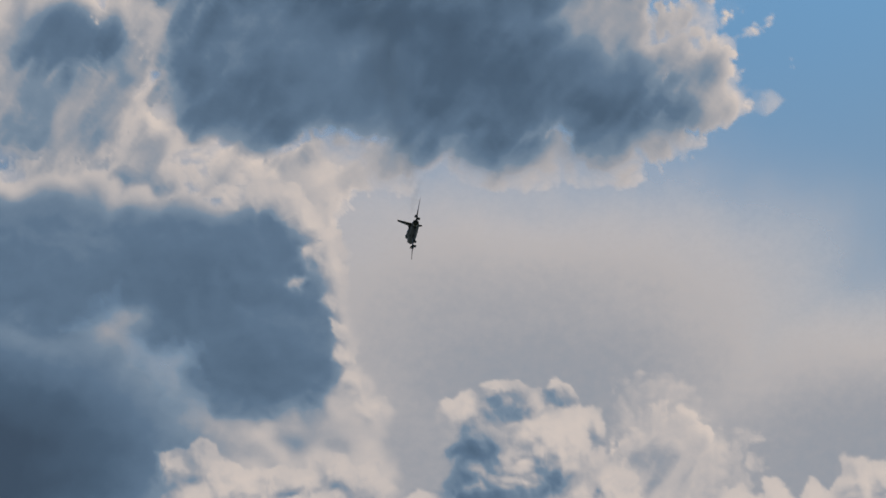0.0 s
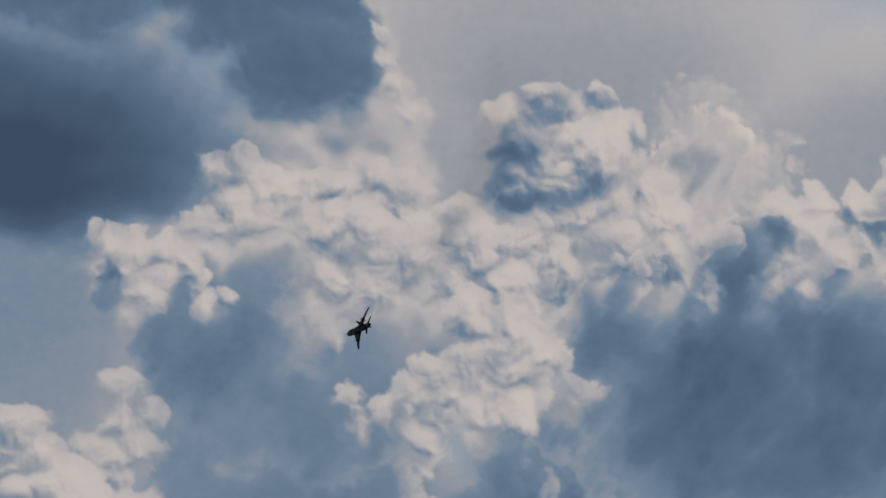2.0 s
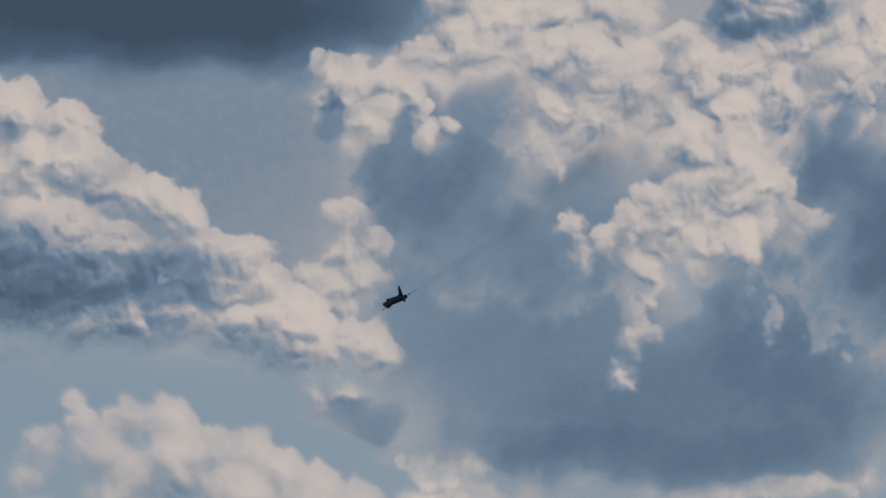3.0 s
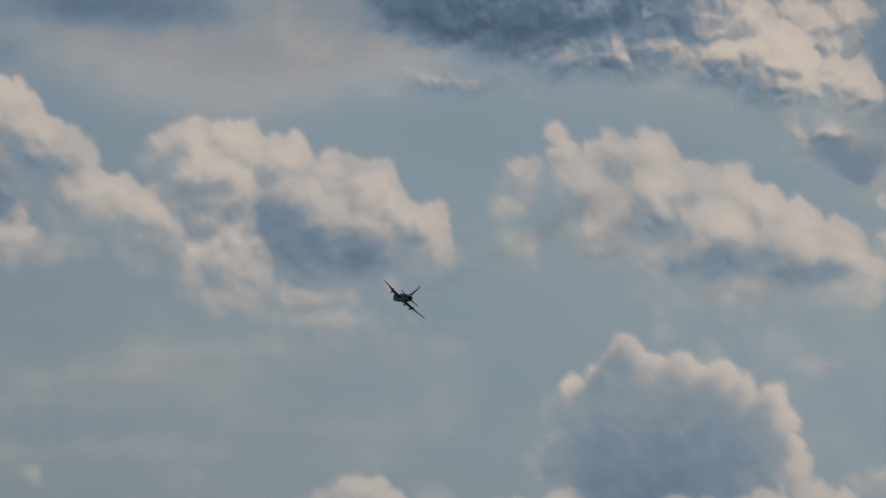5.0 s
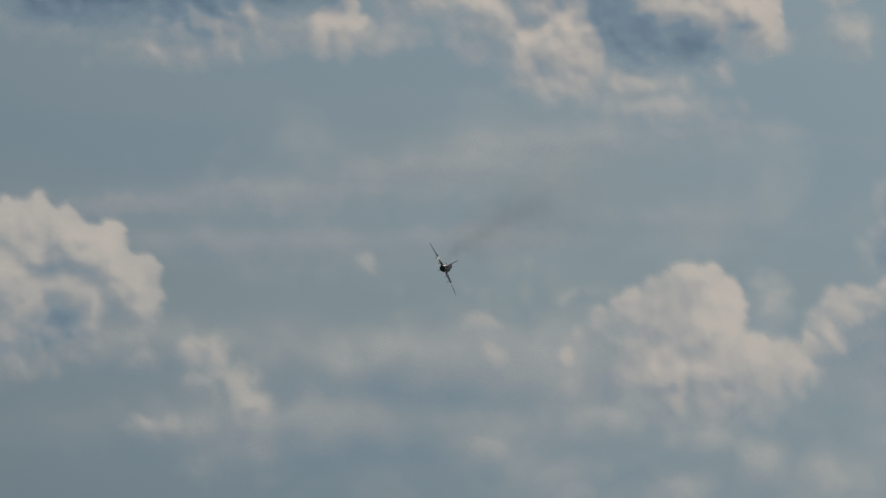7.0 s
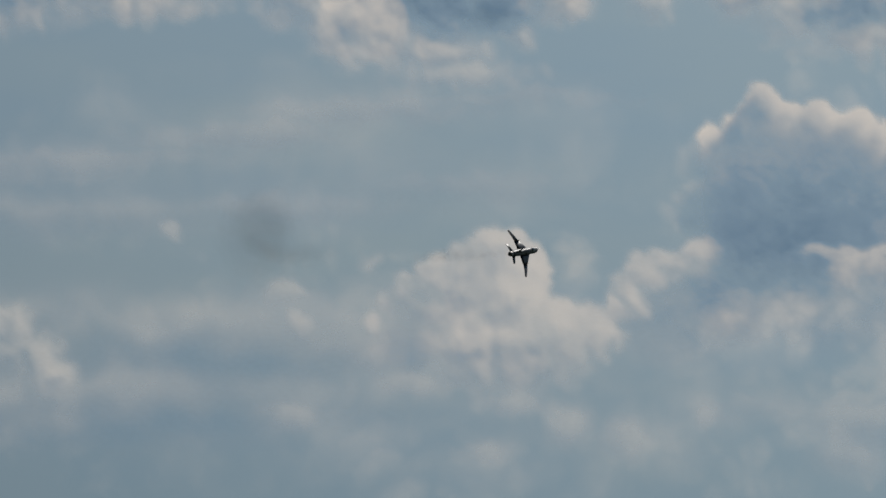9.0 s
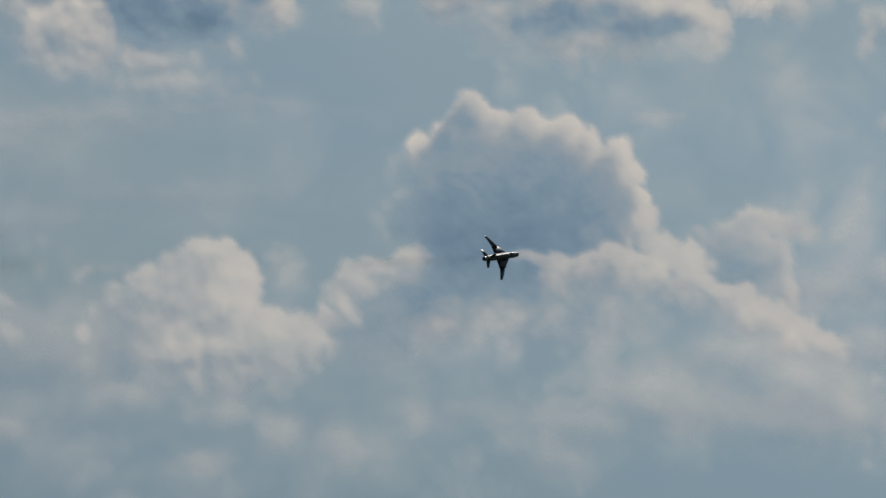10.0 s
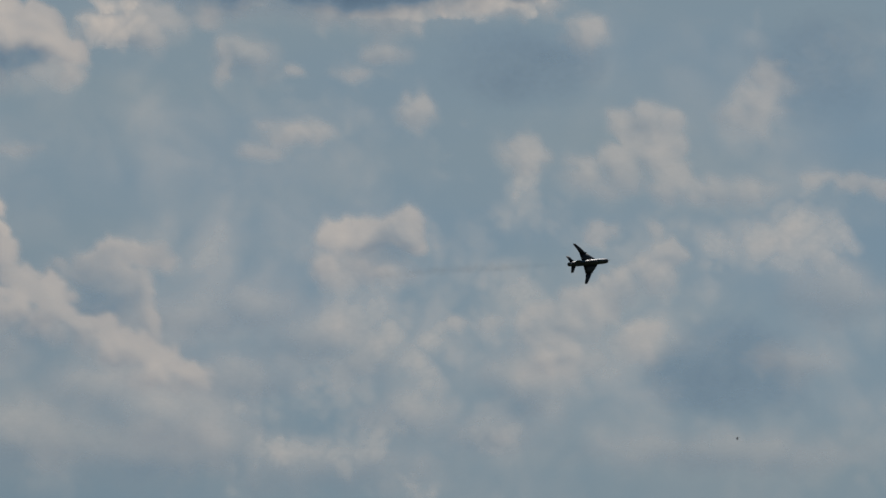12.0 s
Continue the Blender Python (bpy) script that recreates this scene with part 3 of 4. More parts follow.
cloud("broad blue-grey cloud shadowed from below", B,
      [(300, 700, 170, 150, 0.3), (420, 880, 220, 120, 0.2)],
      [(290, 740, 160, 150, 1.05), (480, 850, 230, 110, 1.0), (600, 780, 170, 120, 1.0), (380, 630, 90, 80, 0.9), (110, 630, 40, 50, 1.4)], added_shade=0.35, warp=28, rough=0.6, crisp=2.6, veil=True)
cloud("soft pale cloud tower behind the cloud head", B,
      [(1150, 340, 100, 90, 0.35), (1190, 420, 130, 90, 0.45), (1100, 470, 100, 80, 0.5)], [(1140, 390, 40, 50, 0.4)], warp=28, size=70, rough=0.9)
cloud("vast deep blue cloud curtain", D,
      [(1400, 745, 350, 55, 0.3), (1580, 450, 230, 220, 0.4), (1000, 720, 240, 30, 0.2)],
      [(985, 420, 260, 330, 1.0), (1330, 650, 420, 165, 1.3), (1100, 540, 260, 170, 1.15), (1540, 480, 180, 150, 1.1), (1400, 670, 240, 80, 0.6), (900, 230, 140, 100, 0.4), (770, 675, 80, 40, 1.0)],
      added_shade=0.4, warp=34, rough=0.5, size=140, even=0.45, crisp=2.4, veil=True)
cloud("low band of pale broken cloud", D,
      [(930, 760, 100, 42, 0.5), (1130, 765, 80, 32, 0.4), (1450, 790, 220, 32, 0.4), (890, 830, 60, 40, 0.4)], [], warp=24, size=80)
cumulus("bright torn cloud shelf along the dome's foot", K,
        [(930, 464, 40, 17), (985, 472, 60, 26), (975, 496, 40, 26), (1050, 474, 60, 28), (1092, 466, 46, 27), (1150, 485, 60, 34), (1220, 508, 60, 38), (1290, 535, 60, 38), (1350, 565, 60, 40), (1410, 600, 60, 42),
         (1470, 612, 40, 30), (1150, 400, 24, 36), (1172, 440, 34, 30), (1220, 470, 46, 34)],
        [], soft=40, rim=90, dark=0.3, crisp=11, full=0.78, painted_relief=0.3)
cumulus("small hollow cloud peak on the shelf", K,
        [(1255, 432, 40, 22), (1300, 412, 40, 26), (1340, 394, 40, 28), (1390, 402, 44, 22), (1430, 412, 20, 14), (1390, 470, 20, 56), (1395, 520, 24, 30), (1330, 470, 60, 60)],
        [(1325, 470, 50, 46, 0.3)], soft=40, rim=34, dark=0.4, inside=0.5, crisp=11, full=0.74, painted_relief=0.25)
cumulus("large cumulus dome with bright curved rim", K,
        [(735, 305, 34), (765, 285, 42), (800, 250, 34), (835, 212, 40), (880, 225, 36), (930, 240, 30), (985, 250, 30), (1040, 258, 28), (1095, 275, 28), (1125, 305, 20), (1135, 350, 16), (742, 365, 32), (735, 425, 30),
         (910, 400, 215, 165), (860, 320, 110, 90), (1040, 370, 100, 90)],
        [(930, 420, 150, 110, 0.3)], rim=32, dark=0.95, inside=0.55, soft=110, crisp=10, full=0.95, curl=12, patchy=0.1, painted_relief=0.25, base_shade=0.48)
cumulus("creamy cumulus with steep shadowed face", K,
        [(145, 582, 16), (172, 558, 22), (208, 532, 28), (260, 510, 40), (320, 490, 45), (372, 462, 46), (415, 500, 44), (400, 560, 70), (300, 560, 60), (480, 625, 75), (420, 640, 85), (540, 610, 52), (590, 560, 28),
         (330, 640, 80), (608, 530, 30, 46), (632, 498, 42, 32), (680, 480, 60, 26), (735, 462, 46, 24)],
        [(300, 545, 50, 26, 0.35), (330, 640, 60, 26, 0.3), (215, 590, 44, 50, 0.6)], soft=70, rim=110, dark=0.35, crisp=12, full=0.78, painted_relief=0.3, base_shade=0.62)
cumulus("oval white cumulus with blue-grey hollow", (-2164, 276, 1.04),
        [(560, 190, 42), (600, 180, 52), (680, 185, 58), (760, 205, 55), (840, 235, 55), (920, 265, 60), (980, 310, 52), (1022, 345, 32), (640, 260, 90), (560, 320, 75), (620, 380, 65), (700, 360, 90), (800, 320, 100),
         (900, 340, 75), (780, 420, 120, 40), (470, 270, 60, 40)],
        [(875, 352, 115, 46, 1.1), (745, 290, 100, 36, 1.0), (640, 248, 70, 22, 0.7), (805, 325, 90, 44, 1.0)], soft=75, rim=140, dark=0.35, full=0.92, painted_relief=0.4, base_shade=0.62)
cumulus("flat grey cloud with dark hollow", (-2164, 276, 1.04),
        [(30, 140, 60), (100, 130, 52), (190, 120, 55), (270, 115, 58), (340, 170, 56), (395, 200, 48), (410, 262, 60), (200, 240, 150, 80), (60, 300, 130, 80), (-160, 240, 190, 110), (250, 340, 200, 36), (30, 365, 130, 34)],
        [(175, 230, 175, 72, 1.5), (-80, 240, 200, 78, 1.5), (60, 265, 140, 50, 1.3), (250, 92, 26, 18, 0.5)], soft=60, rim=140, dark=0.35, full=0.92, painted_relief=0.4, base_shade=0.62)
cumulus("fan-shaped white cumulus with torn edge", (-2059, 314, 0.93),
        [(1165, 255, 30), (1200, 205, 42), (1262, 118, 16), (1280, 160, 34), (1300, 220, 60), (1370, 165, 50), (1430, 165, 58), (1450, 240, 80), (1360, 300, 80), (1530, 240, 60), (1590, 220, 45), (1640, 265, 60),
         (1720, 300, 62), (1790, 340, 62), (1850, 380, 40), (1560, 330, 100), (1700, 360, 90), (1470, 370, 100, 50), (1540, 420, 120, 30)],
        [(1440, 300, 90, 30, 0.7), (1600, 350, 100, 36, 0.8), (1330, 255, 50, 24, 0.5), (1730, 370, 90, 36, 0.8)], soft=75, rim=140, dark=0.3, full=0.85, painted_relief=0.4, base_shade=0.65)
cumulus("dark strip of cloud with pale underside", E,
        [(300, 10, 190, 30), (620, -50, 220, 30), (480, -90, 330, 50), (-50, -30, 400, 60), (760, -30, 90, 24)], [(60, -15, 320, 36, 1.5), (420, -95, 330, 40, 1.4), (-250, -40, 300, 45, 1.5)], soft=60, crisp=40, buds=0, rim=90, dark=0.3, blur=6)
cumulus("round cumulus head with blue-grey lower face", F,
        [(-10, 470, 85), (70, 470, 68), (130, 500, 68), (180, 540, 60), (203, 582, 44), (90, 580, 80), (20, 600, 80), (-80, 560, 130), (40, 655, 80, 24)],
        [(60, 590, 60, 40, 0.7), (90, 510, 50, 26, 0.5), (0, 560, 60, 40, 0.4), (150, 600, 30, 26, 0.5)], soft=60, rim=130, dark=0.3, full=0.74, painted_relief=0.4)
for heap in ([(210, 672, 36, 20)],
              [(300, 660, 30), (340, 665, 32), (380, 720, 44), (410, 750, 40), (330, 710, 60, 40)],
              [(225, 788, 52, 22)]):
    cumulus("pale cloud rag under the cumulus head", F, heap, [], soft=50, crisp=26, full=0.5, rim=120, dark=0.3)
for heap in ([(300, 150, 120, 24)],
              [(820, -10, 90, 46), (900, 10, 60, 30)],
              [(1040, 82, 95, 24)],
              [(1340, 5, 90, 36)],
              [(640, 20, 50, 40)],
              [(120, 110, 60, 20)],
              [(480, 30, 60, 34)],
              [(1170, 212, 30, 9)],
              [(1580, 50, 60, 40)]):
    cumulus("pale torn cloud scrap in the upper sky", K, heap, [], soft=60, crisp=28, full=0.5, rim=150, dark=0.25, buds=0.6, group="scattered cloud scraps")
cumulus("pale block of cloud with square shoulder", H,
        [(600, 432, 42), (650, 432, 44), (708, 420, 42), (735, 395, 22), (650, 478, 100, 34), (580, 470, 40)], [(690, 450, 40, 26, 0.4)], soft=60, crisp=12, full=0.8, rim=130, dark=0.3, base_shade=0.58, painted_relief=0.35)
cumulus("ragged broken cloud with bright flecks", H,
        [(1100, 222, 26), (1150, 212, 30), (1190, 222, 26), (1160, 270, 50), (1110, 300, 50), (1040, 310, 50, 36), (930, 285, 42), (1190, 325, 45), (1080, 330, 70, 30)], [(1150, 235, 30, 18, 0.5)], soft=50, crisp=14, full=0.55, rim=130, dark=0.3, base_shade=0.58, painted_relief=0.35)
cumulus("tall soft cloud puff", H, [(1365, 140, 36), (1345, 190, 48), (1310, 205, 40), (1325, 340, 50, 34), (1270, 345, 40, 30)], [], soft=50, crisp=26, full=0.5, rim=130, dark=0.2, base_shade=0.58, painted_relief=0.35)
cumulus("short pale cloud streak", H, [(1460, 312, 36, 14), (1520, 325, 46, 16), (1590, 330, 50, 16)], [], soft=26, crisp=14, full=0.6, rim=130, dark=0.2, base_shade=0.58, painted_relief=0.35)
cumulus("drifting cloud column with soft blue hollow", H,
        [(1165, 410, 14), (1185, 450, 30), (1160, 490, 44), (1110, 505, 36), (1060, 550, 46), (1010, 570, 46), (960, 590, 50), (990, 640, 90, 46), (1130, 605, 46, 30), (870, 580, 18), (815, 580, 20, 10), (1065, 415, 26, 22)],
        [(1120, 545, 40, 24, 0.5)], soft=55, crisp=14, full=0.55, rim=130, dark=0.3, base_shade=0.58, painted_relief=0.35)
for heap in ([(600, 20, 70, 40), (690, 40, 60, 34), (640, 130, 40, 14), (680, 100, 50, 22)],
              [(240, 45, 90, 46)],
              [(900, 10, 90, 24), (960, 10, 30)],
              [(1040, 60, 44, 34)],
              [(375, 35, 22)],
              [(740, 195, 42, 34)],
              [(520, 128, 18, 10)],
              [(465, 272, 36, 16), (520, 240, 70, 26)],
              [(400, 120, 12, 26)]):
    cumulus("high pale cloud rag", H, heap, [], soft=46, crisp=20, full=0.58, rim=130, dark=0.2, base_shade=0.58, painted_relief=0.35)
for heap in ([(397, 485, 18, 8)],
              [(1042, 595, 26, 12)],
              [(45, 430, 18, 10)],
              [(268, 600, 26, 18)],
              [(245, 545, 36, 20)]):
    cumulus("small bright cloud fleck", G, heap, [], soft=18, crisp=12, full=0.4, buds=0, rim=90, curl=14, group="shreds")
for heap in ([(250, 760, 56, 24)],
              [(600, 825, 56, 24)],
              [(745, 780, 44, 40)],
              [(850, 800, 40, 44)],
              [(470, 710, 60, 20)],
              [(640, 740, 50, 20)],
              [(985, 755, 26, 18)],
              [(400, 650, 40, 26)]):
    cumulus("faint small cloud shred", G, heap, [], soft=50, crisp=24, full=0.42, rim=120, blur=4, group="shreds")
cumulus("wide pale cloud bank low over the horizon", G,
        [(1130, 745, 120, 30), (1280, 760, 160, 50), (1450, 720, 150, 70), (1250, 820, 90, 40), (1560, 640, 110, 60), (1700, 700, 150, 80), (1650, 560, 90, 50)], [], soft=80, crisp=45, full=0.45, rim=160, dark=0.4, curl=16, blur=6)
cumulus("hazy cloud floor along the lower sky", H,
        [(330, 560, 160, 45), (460, 545, 120, 50), (560, 600, 110, 55), (420, 670, 150, 50), (640, 640, 70, 50), (720, 745, 110, 40), (940, 690, 90, 70), (880, 770, 120, 50), (1290, 800, 300, 40), (1400, 640, 90, 40), (1480, 520, 110, 60), (300, 800, 250, 60), (560, 830, 240, 46)],
        [], soft=80, crisp=40, full=0.42, rim=160, dark=0.4, curl=16, blur=4, base_shade=0.8)
cumulus("pale streaks of high cloud", F,
        [(200, 395, 260, 16), (480, 372, 240, 18), (720, 330, 200, 24), (960, 285, 220, 22), (1200, 262, 200, 16)], [], soft=40, crisp=30, buds=0, full=0.5, rim=120, dark=0.4, curl=14, base_shade=0.85, blur=7, group="veils")
cumulus("broad pale haze band", F,
        [(420, 470, 360, 32), (780, 460, 260, 26), (1150, 420, 200, 22)], [], soft=50, crisp=40, buds=0, full=0.38, rim=120, dark=0.4, curl=14, base_shade=0.9, blur=8, group="veils")
cumulus("wide grey haze floor", F,
        [(300, 650, 420, 60), (750, 690, 400, 90), (500, 800, 560, 80)], [], soft=80, crisp=60, buds=0, full=0.34, rim=150, dark=0.4, curl=18, base_shade=0.95, blur=9, group="veils")
cloud("milky haze layer with soft blue holes", H,
      [(300, 480, 620, 420, 0.26), (1100, 700, 620, 330, 0.26), (1250, 250, 420, 240, 0.2)], [], veil=True, even=1.3, dense=1.0, warp=40, rough=1.0, size=240, fade=0.5, group="veils")
cloud("milky haze layer under the cumulus", G,
      [(500, 720, 760, 260, 0.24), (300, 300, 600, 200, 0.14)], [], veil=True, even=1.2, dense=1.0, warp=40, rough=0.9, size=240, fade=0.5, group="veils")
cloud("thin grey veil across the upper sky", A,
      [(1050, 700, 300, 160, 0.1)], [(960, 620, 560, 330, 0.88), (1560, 860, 560, 330, 0.95), (720, 850, 400, 320, 0.88)], veil=True, even=0.1, dense=1.0, warp=60, rough=0.25, size=320, fade=0.5, crisp=1.3, group="veils")
cloud("thin grey veil behind the cloud ridge", D,
      [(450, 150, 300, 160, 0.1)], [(450, 190, 500, 350, 0.95), (-250, 250, 500, 340, 0.98)], added_shade=0.2, veil=True, even=0.1, dense=1.0, warp=40, rough=0.25, size=320, fade=0.5, crisp=3.0, group="veils")
# sheets added behind the cumulus, tinted blue to paint in its shade
cloud("soft bluish sheet painted as the shaded inside of the cumulus dome", G,
      [(1190, 365, 205, 140, 0.55), (1210, 530, 300, 130, 0.48), (960, 590, 150, 90, 0.4), (1040, 390, 60, 110, 0.4)], [], added_shade=0.9, even=0.4, fade=0.7, soft=5, warp=18, rough=0.3, size=180)
cloud("bluish sheet painted as shade beside the creamy cumulus", G,
      [(500, 615, 110, 62, 0.45), (420, 650, 90, 40, 0.3)], [], added_shade=0.9, even=0.4, fade=0.7, soft=5, warp=18, rough=0.3, size=120)
# sheet added to tint patches of open sky bluer
cloud("bluish sheet painted as clear sky between the broken clouds", H,
      [(930, 120, 170, 80, 0.5), (1290, 650, 160, 95, 0.55), (1450, 120, 160, 110, 0.4)], [], added_shade=1.3, even=0.4, fade=0.6, soft=6, warp=22, rough=0.4, size=160)
fill_sky()

# ---- the aircraft: a swing-wing fighter-bomber; its space has y ahead, x to the right wing, z up ----
def loft(rings):
    """A closed skin over rings of (y, half width, half height, z, power)."""
    bm = bmesh.new()
    loops = []
    for y, w, h, z, power in rings:
        loop = []
        for k in range(24):
            a = 2 * math.pi * k / 24
            c, s = math.cos(a), math.sin(a)
            loop.append(bm.verts.new((w * math.copysign(abs(c) ** power, c), y, z + h * math.copysign(abs(s) ** power, s))))
        loops.append(loop)
    for a, b in zip(loops, loops[1:]):
        for k in range(24):
            bm.faces.new((a[k], a[(k + 1) % 24], b[(k + 1) % 24], b[k]))
    bm.faces.new(loops[0])
    bm.faces.new(loops[-1])
    return bm


def blade(stations):
    """A wing-like body over stations: leading point, trailing point, half thickness along a way."""
    bm = bmesh.new()
    loops = []
    for lead, trail, half in stations:
        lead, trail, half = Vector(lead), Vector(trail), Vector(half)
        loop = [bm.verts.new(lead)]
        for f, k in ((0.12, 0.75), (0.35, 1.0), (0.7, 0.6)):
            loop.append(bm.verts.new(lead.lerp(trail, f) + half * k))
        loop.append(bm.verts.new(trail))
        for f, k in ((0.7, 0.6), (0.35, 1.0), (0.12, 0.75)):
            loop.append(bm.verts.new(lead.lerp(trail, f) - half * k))
        loops.append(loop)
    for a, b in zip(loops, loops[1:]):
        for k in range(8):
            bm.faces.new((a[k], a[(k + 1) % 8], b[(k + 1) % 8], b[k]))
    bm.faces.new(loops[0])
    bm.faces.new(loops[-1])
    return bm


def jet_fighter():
    jet = new("jet_fighter")
    tagged(jet, "dark camouflaged swing-wing jet fighter banking in flight", "aircraft")
    part("fuselage", loft([(7.3, 0.62, 0.62, 0, 1), (7.0, 0.70, 0.70, 0, 1), (5.5, 0.78, 0.80, 0, 1), (3.5, 0.80, 0.88, 0.03, 1), (1.0, 0.82, 0.90, 0.04, 1),
                           (-2.0, 0.82, 0.86, 0.02, 1), (-5.0, 0.80, 0.82, 0, 1), (-7.2, 0.72, 0.72, 0, 1), (-8.0, 0.62, 0.62, 0, 1)]), CAMO, jet)
    part("intake_lip", loft([(7.55, 0.56, 0.56, 0, 1), (7.5, 0.60, 0.60, 0, 1), (7.25, 0.64, 0.64, 0, 1)]), BARE, jet, "bare metal intake lip")
    # flat black disc painted for the shade inside the intake
    part("intake_disc", loft([(7.56, 0.53, 0.53, 0, 1), (7.57, 0.50, 0.50, 0, 1)]), DARK, jet, "black intake mouth")
    part("shock_cone", loft([(8.25, 0.03, 0.03, 0, 1), (7.9, 0.16, 0.16, 0, 1), (7.5, 0.33, 0.33, 0, 1)]), GREEN_CONE, jet, "green nose cone in the intake")
    part("pitot_boom", loft([(9.9, 0.015, 0.015, 0.62, 1), (9.0, 0.03, 0.03, 0.62, 1), (6.9, 0.05, 0.05, 0.62, 1)]), BARE, jet, "long thin pitot boom")
    part("dorsal_spine", loft([(3.2, 0.10, 0.10, 0.85, 1), (2.4, 0.42, 0.35, 0.85, 1), (0, 0.44, 0.36, 0.85, 1), (-3.5, 0.36, 0.28, 0.75, 1), (-6.5, 0.12, 0.12, 0.66, 1)]), CAMO, jet)
    canopy = part("canopy", loft([(5.3, 0.08, 0.05, 0.72, 1), (4.8, 0.34, 0.30, 0.78, 1), (4.1, 0.42, 0.46, 0.82, 1), (3.4, 0.43, 0.48, 0.84, 1), (2.7, 0.40, 0.38, 0.86, 1)]), GLASS, jet, "tinted glass canopy")
    part("canopy_bow", loft([(4.42, 0.40, 0.43, 0.815, 1), (4.32, 0.425, 0.455, 0.82, 1)]), CAMO, canopy)
    part("engine_nozzle", loft([(-7.9, 0.64, 0.64, 0, 1), (-8.5, 0.58, 0.58, 0, 1), (-8.75, 0.52, 0.52, 0, 1)]), BARE, jet, "scorched metal nozzle")
    # flat black disc that closes the nozzle
    part("exhaust_mouth", loft([(-8.74, 0.47, 0.47, 0, 1), (-8.77, 0.45, 0.45, 0, 1)]), DARK, jet, "black exhaust mouth")
    part("tail_fin", blade([((0, -4.2, 0.7), (0, -7.6, 0.6), (0.14, 0, 0)), ((0, -5.2, 1.5), (0, -7.9, 1.5), (0.10, 0, 0)), ((0, -7.3, 3.5), (0, -8.75, 3.5), (0.05, 0, 0))]), CAMO, jet)
    part("fin_fillet", blade([((0, -1.6, 0.9), (0, -4.6, 0.7), (0.10, 0, 0)), ((0, -4.4, 1.25), (0, -5.4, 1.3), (0.06, 0, 0))]), CAMO, jet)
    part("ventral_fin", blade([((0, -5.2, -0.75), (0, -7.2, -0.68), (0.06, 0, 0)), ((0, -6.2, -1.35), (0, -7.3, -1.3), (0.03, 0, 0))]), CAMO, jet)
    for side in (1, -1):
        part("wing_glove", blade([((side * 0.6, 3.6, -0.25), (side * 0.6, -2.6, -0.25), (0, 0, 0.2)), ((side * 1.5, 2.5, -0.26), (side * 1.5, -2.6, -0.26), (0, 0, 0.17)),
                                  ((side * 3.1, 0.2, -0.28), (side * 3.1, -2.7, -0.28), (0, 0, 0.12))]), CAMO, jet)
        part("swing_wing", blade([((side * 3.0, 0.1, -0.28), (side * 3.0, -2.5, -0.28), (0, 0, 0.10)), ((side * 4.6, -1.35, -0.30), (side * 4.4, -3.15, -0.30), (0, 0, 0.07)),
                                  ((side * 6.0, -2.95, -0.33), (side * 5.8, -4.05, -0.33), (0, 0, 0.04)), ((side * 6.2, -3.45, -0.33), (side * 6.05, -4.12, -0.33), (0, 0, 0.02))]), CAMO, jet)
        part("wing_fence", blade([((side * 3.1, 0.45, -0.62), (side * 3.1, -2.4, -0.30), (0.03, 0, 0)), ((side * 3.1, 0.30, 0.22), (side * 3.1, -2.0, 0.12), (0.02, 0, 0))]), CAMO, jet)
        for x, y, drop in ((1.55, 0.9, 0.55), (2.75, -0.4, 0.6)):
            part("pylon", blade([((side * x, y + 1.1, -0.36), (side * x, y - 1.3, -0.36), (0.07, 0, 0)), ((side * x, y + 0.8, -0.36 - drop), (side * x, y - 1.1, -0.36 - drop), (0.05, 0, 0))]), BELLY, jet)
        part("tailplane", blade([((side * 0.6, -5.9, 0), (side * 0.6, -7.9, 0), (0, 0, 0.09)), ((side * 2.55, -7.75, 0), (side * 2.55, -8.85, 0), (0, 0, 0.03))]), CAMO, jet)
        part("air_scoop", loft([(0.4, 0.05, 0.05, 0.55, 1), (0.1, 0.14, 0.12, 0.56, 1), (-0.5, 0.10, 0.08, 0.55, 1)]), CAMO, jet).location.x = side * 0.72
    return jet


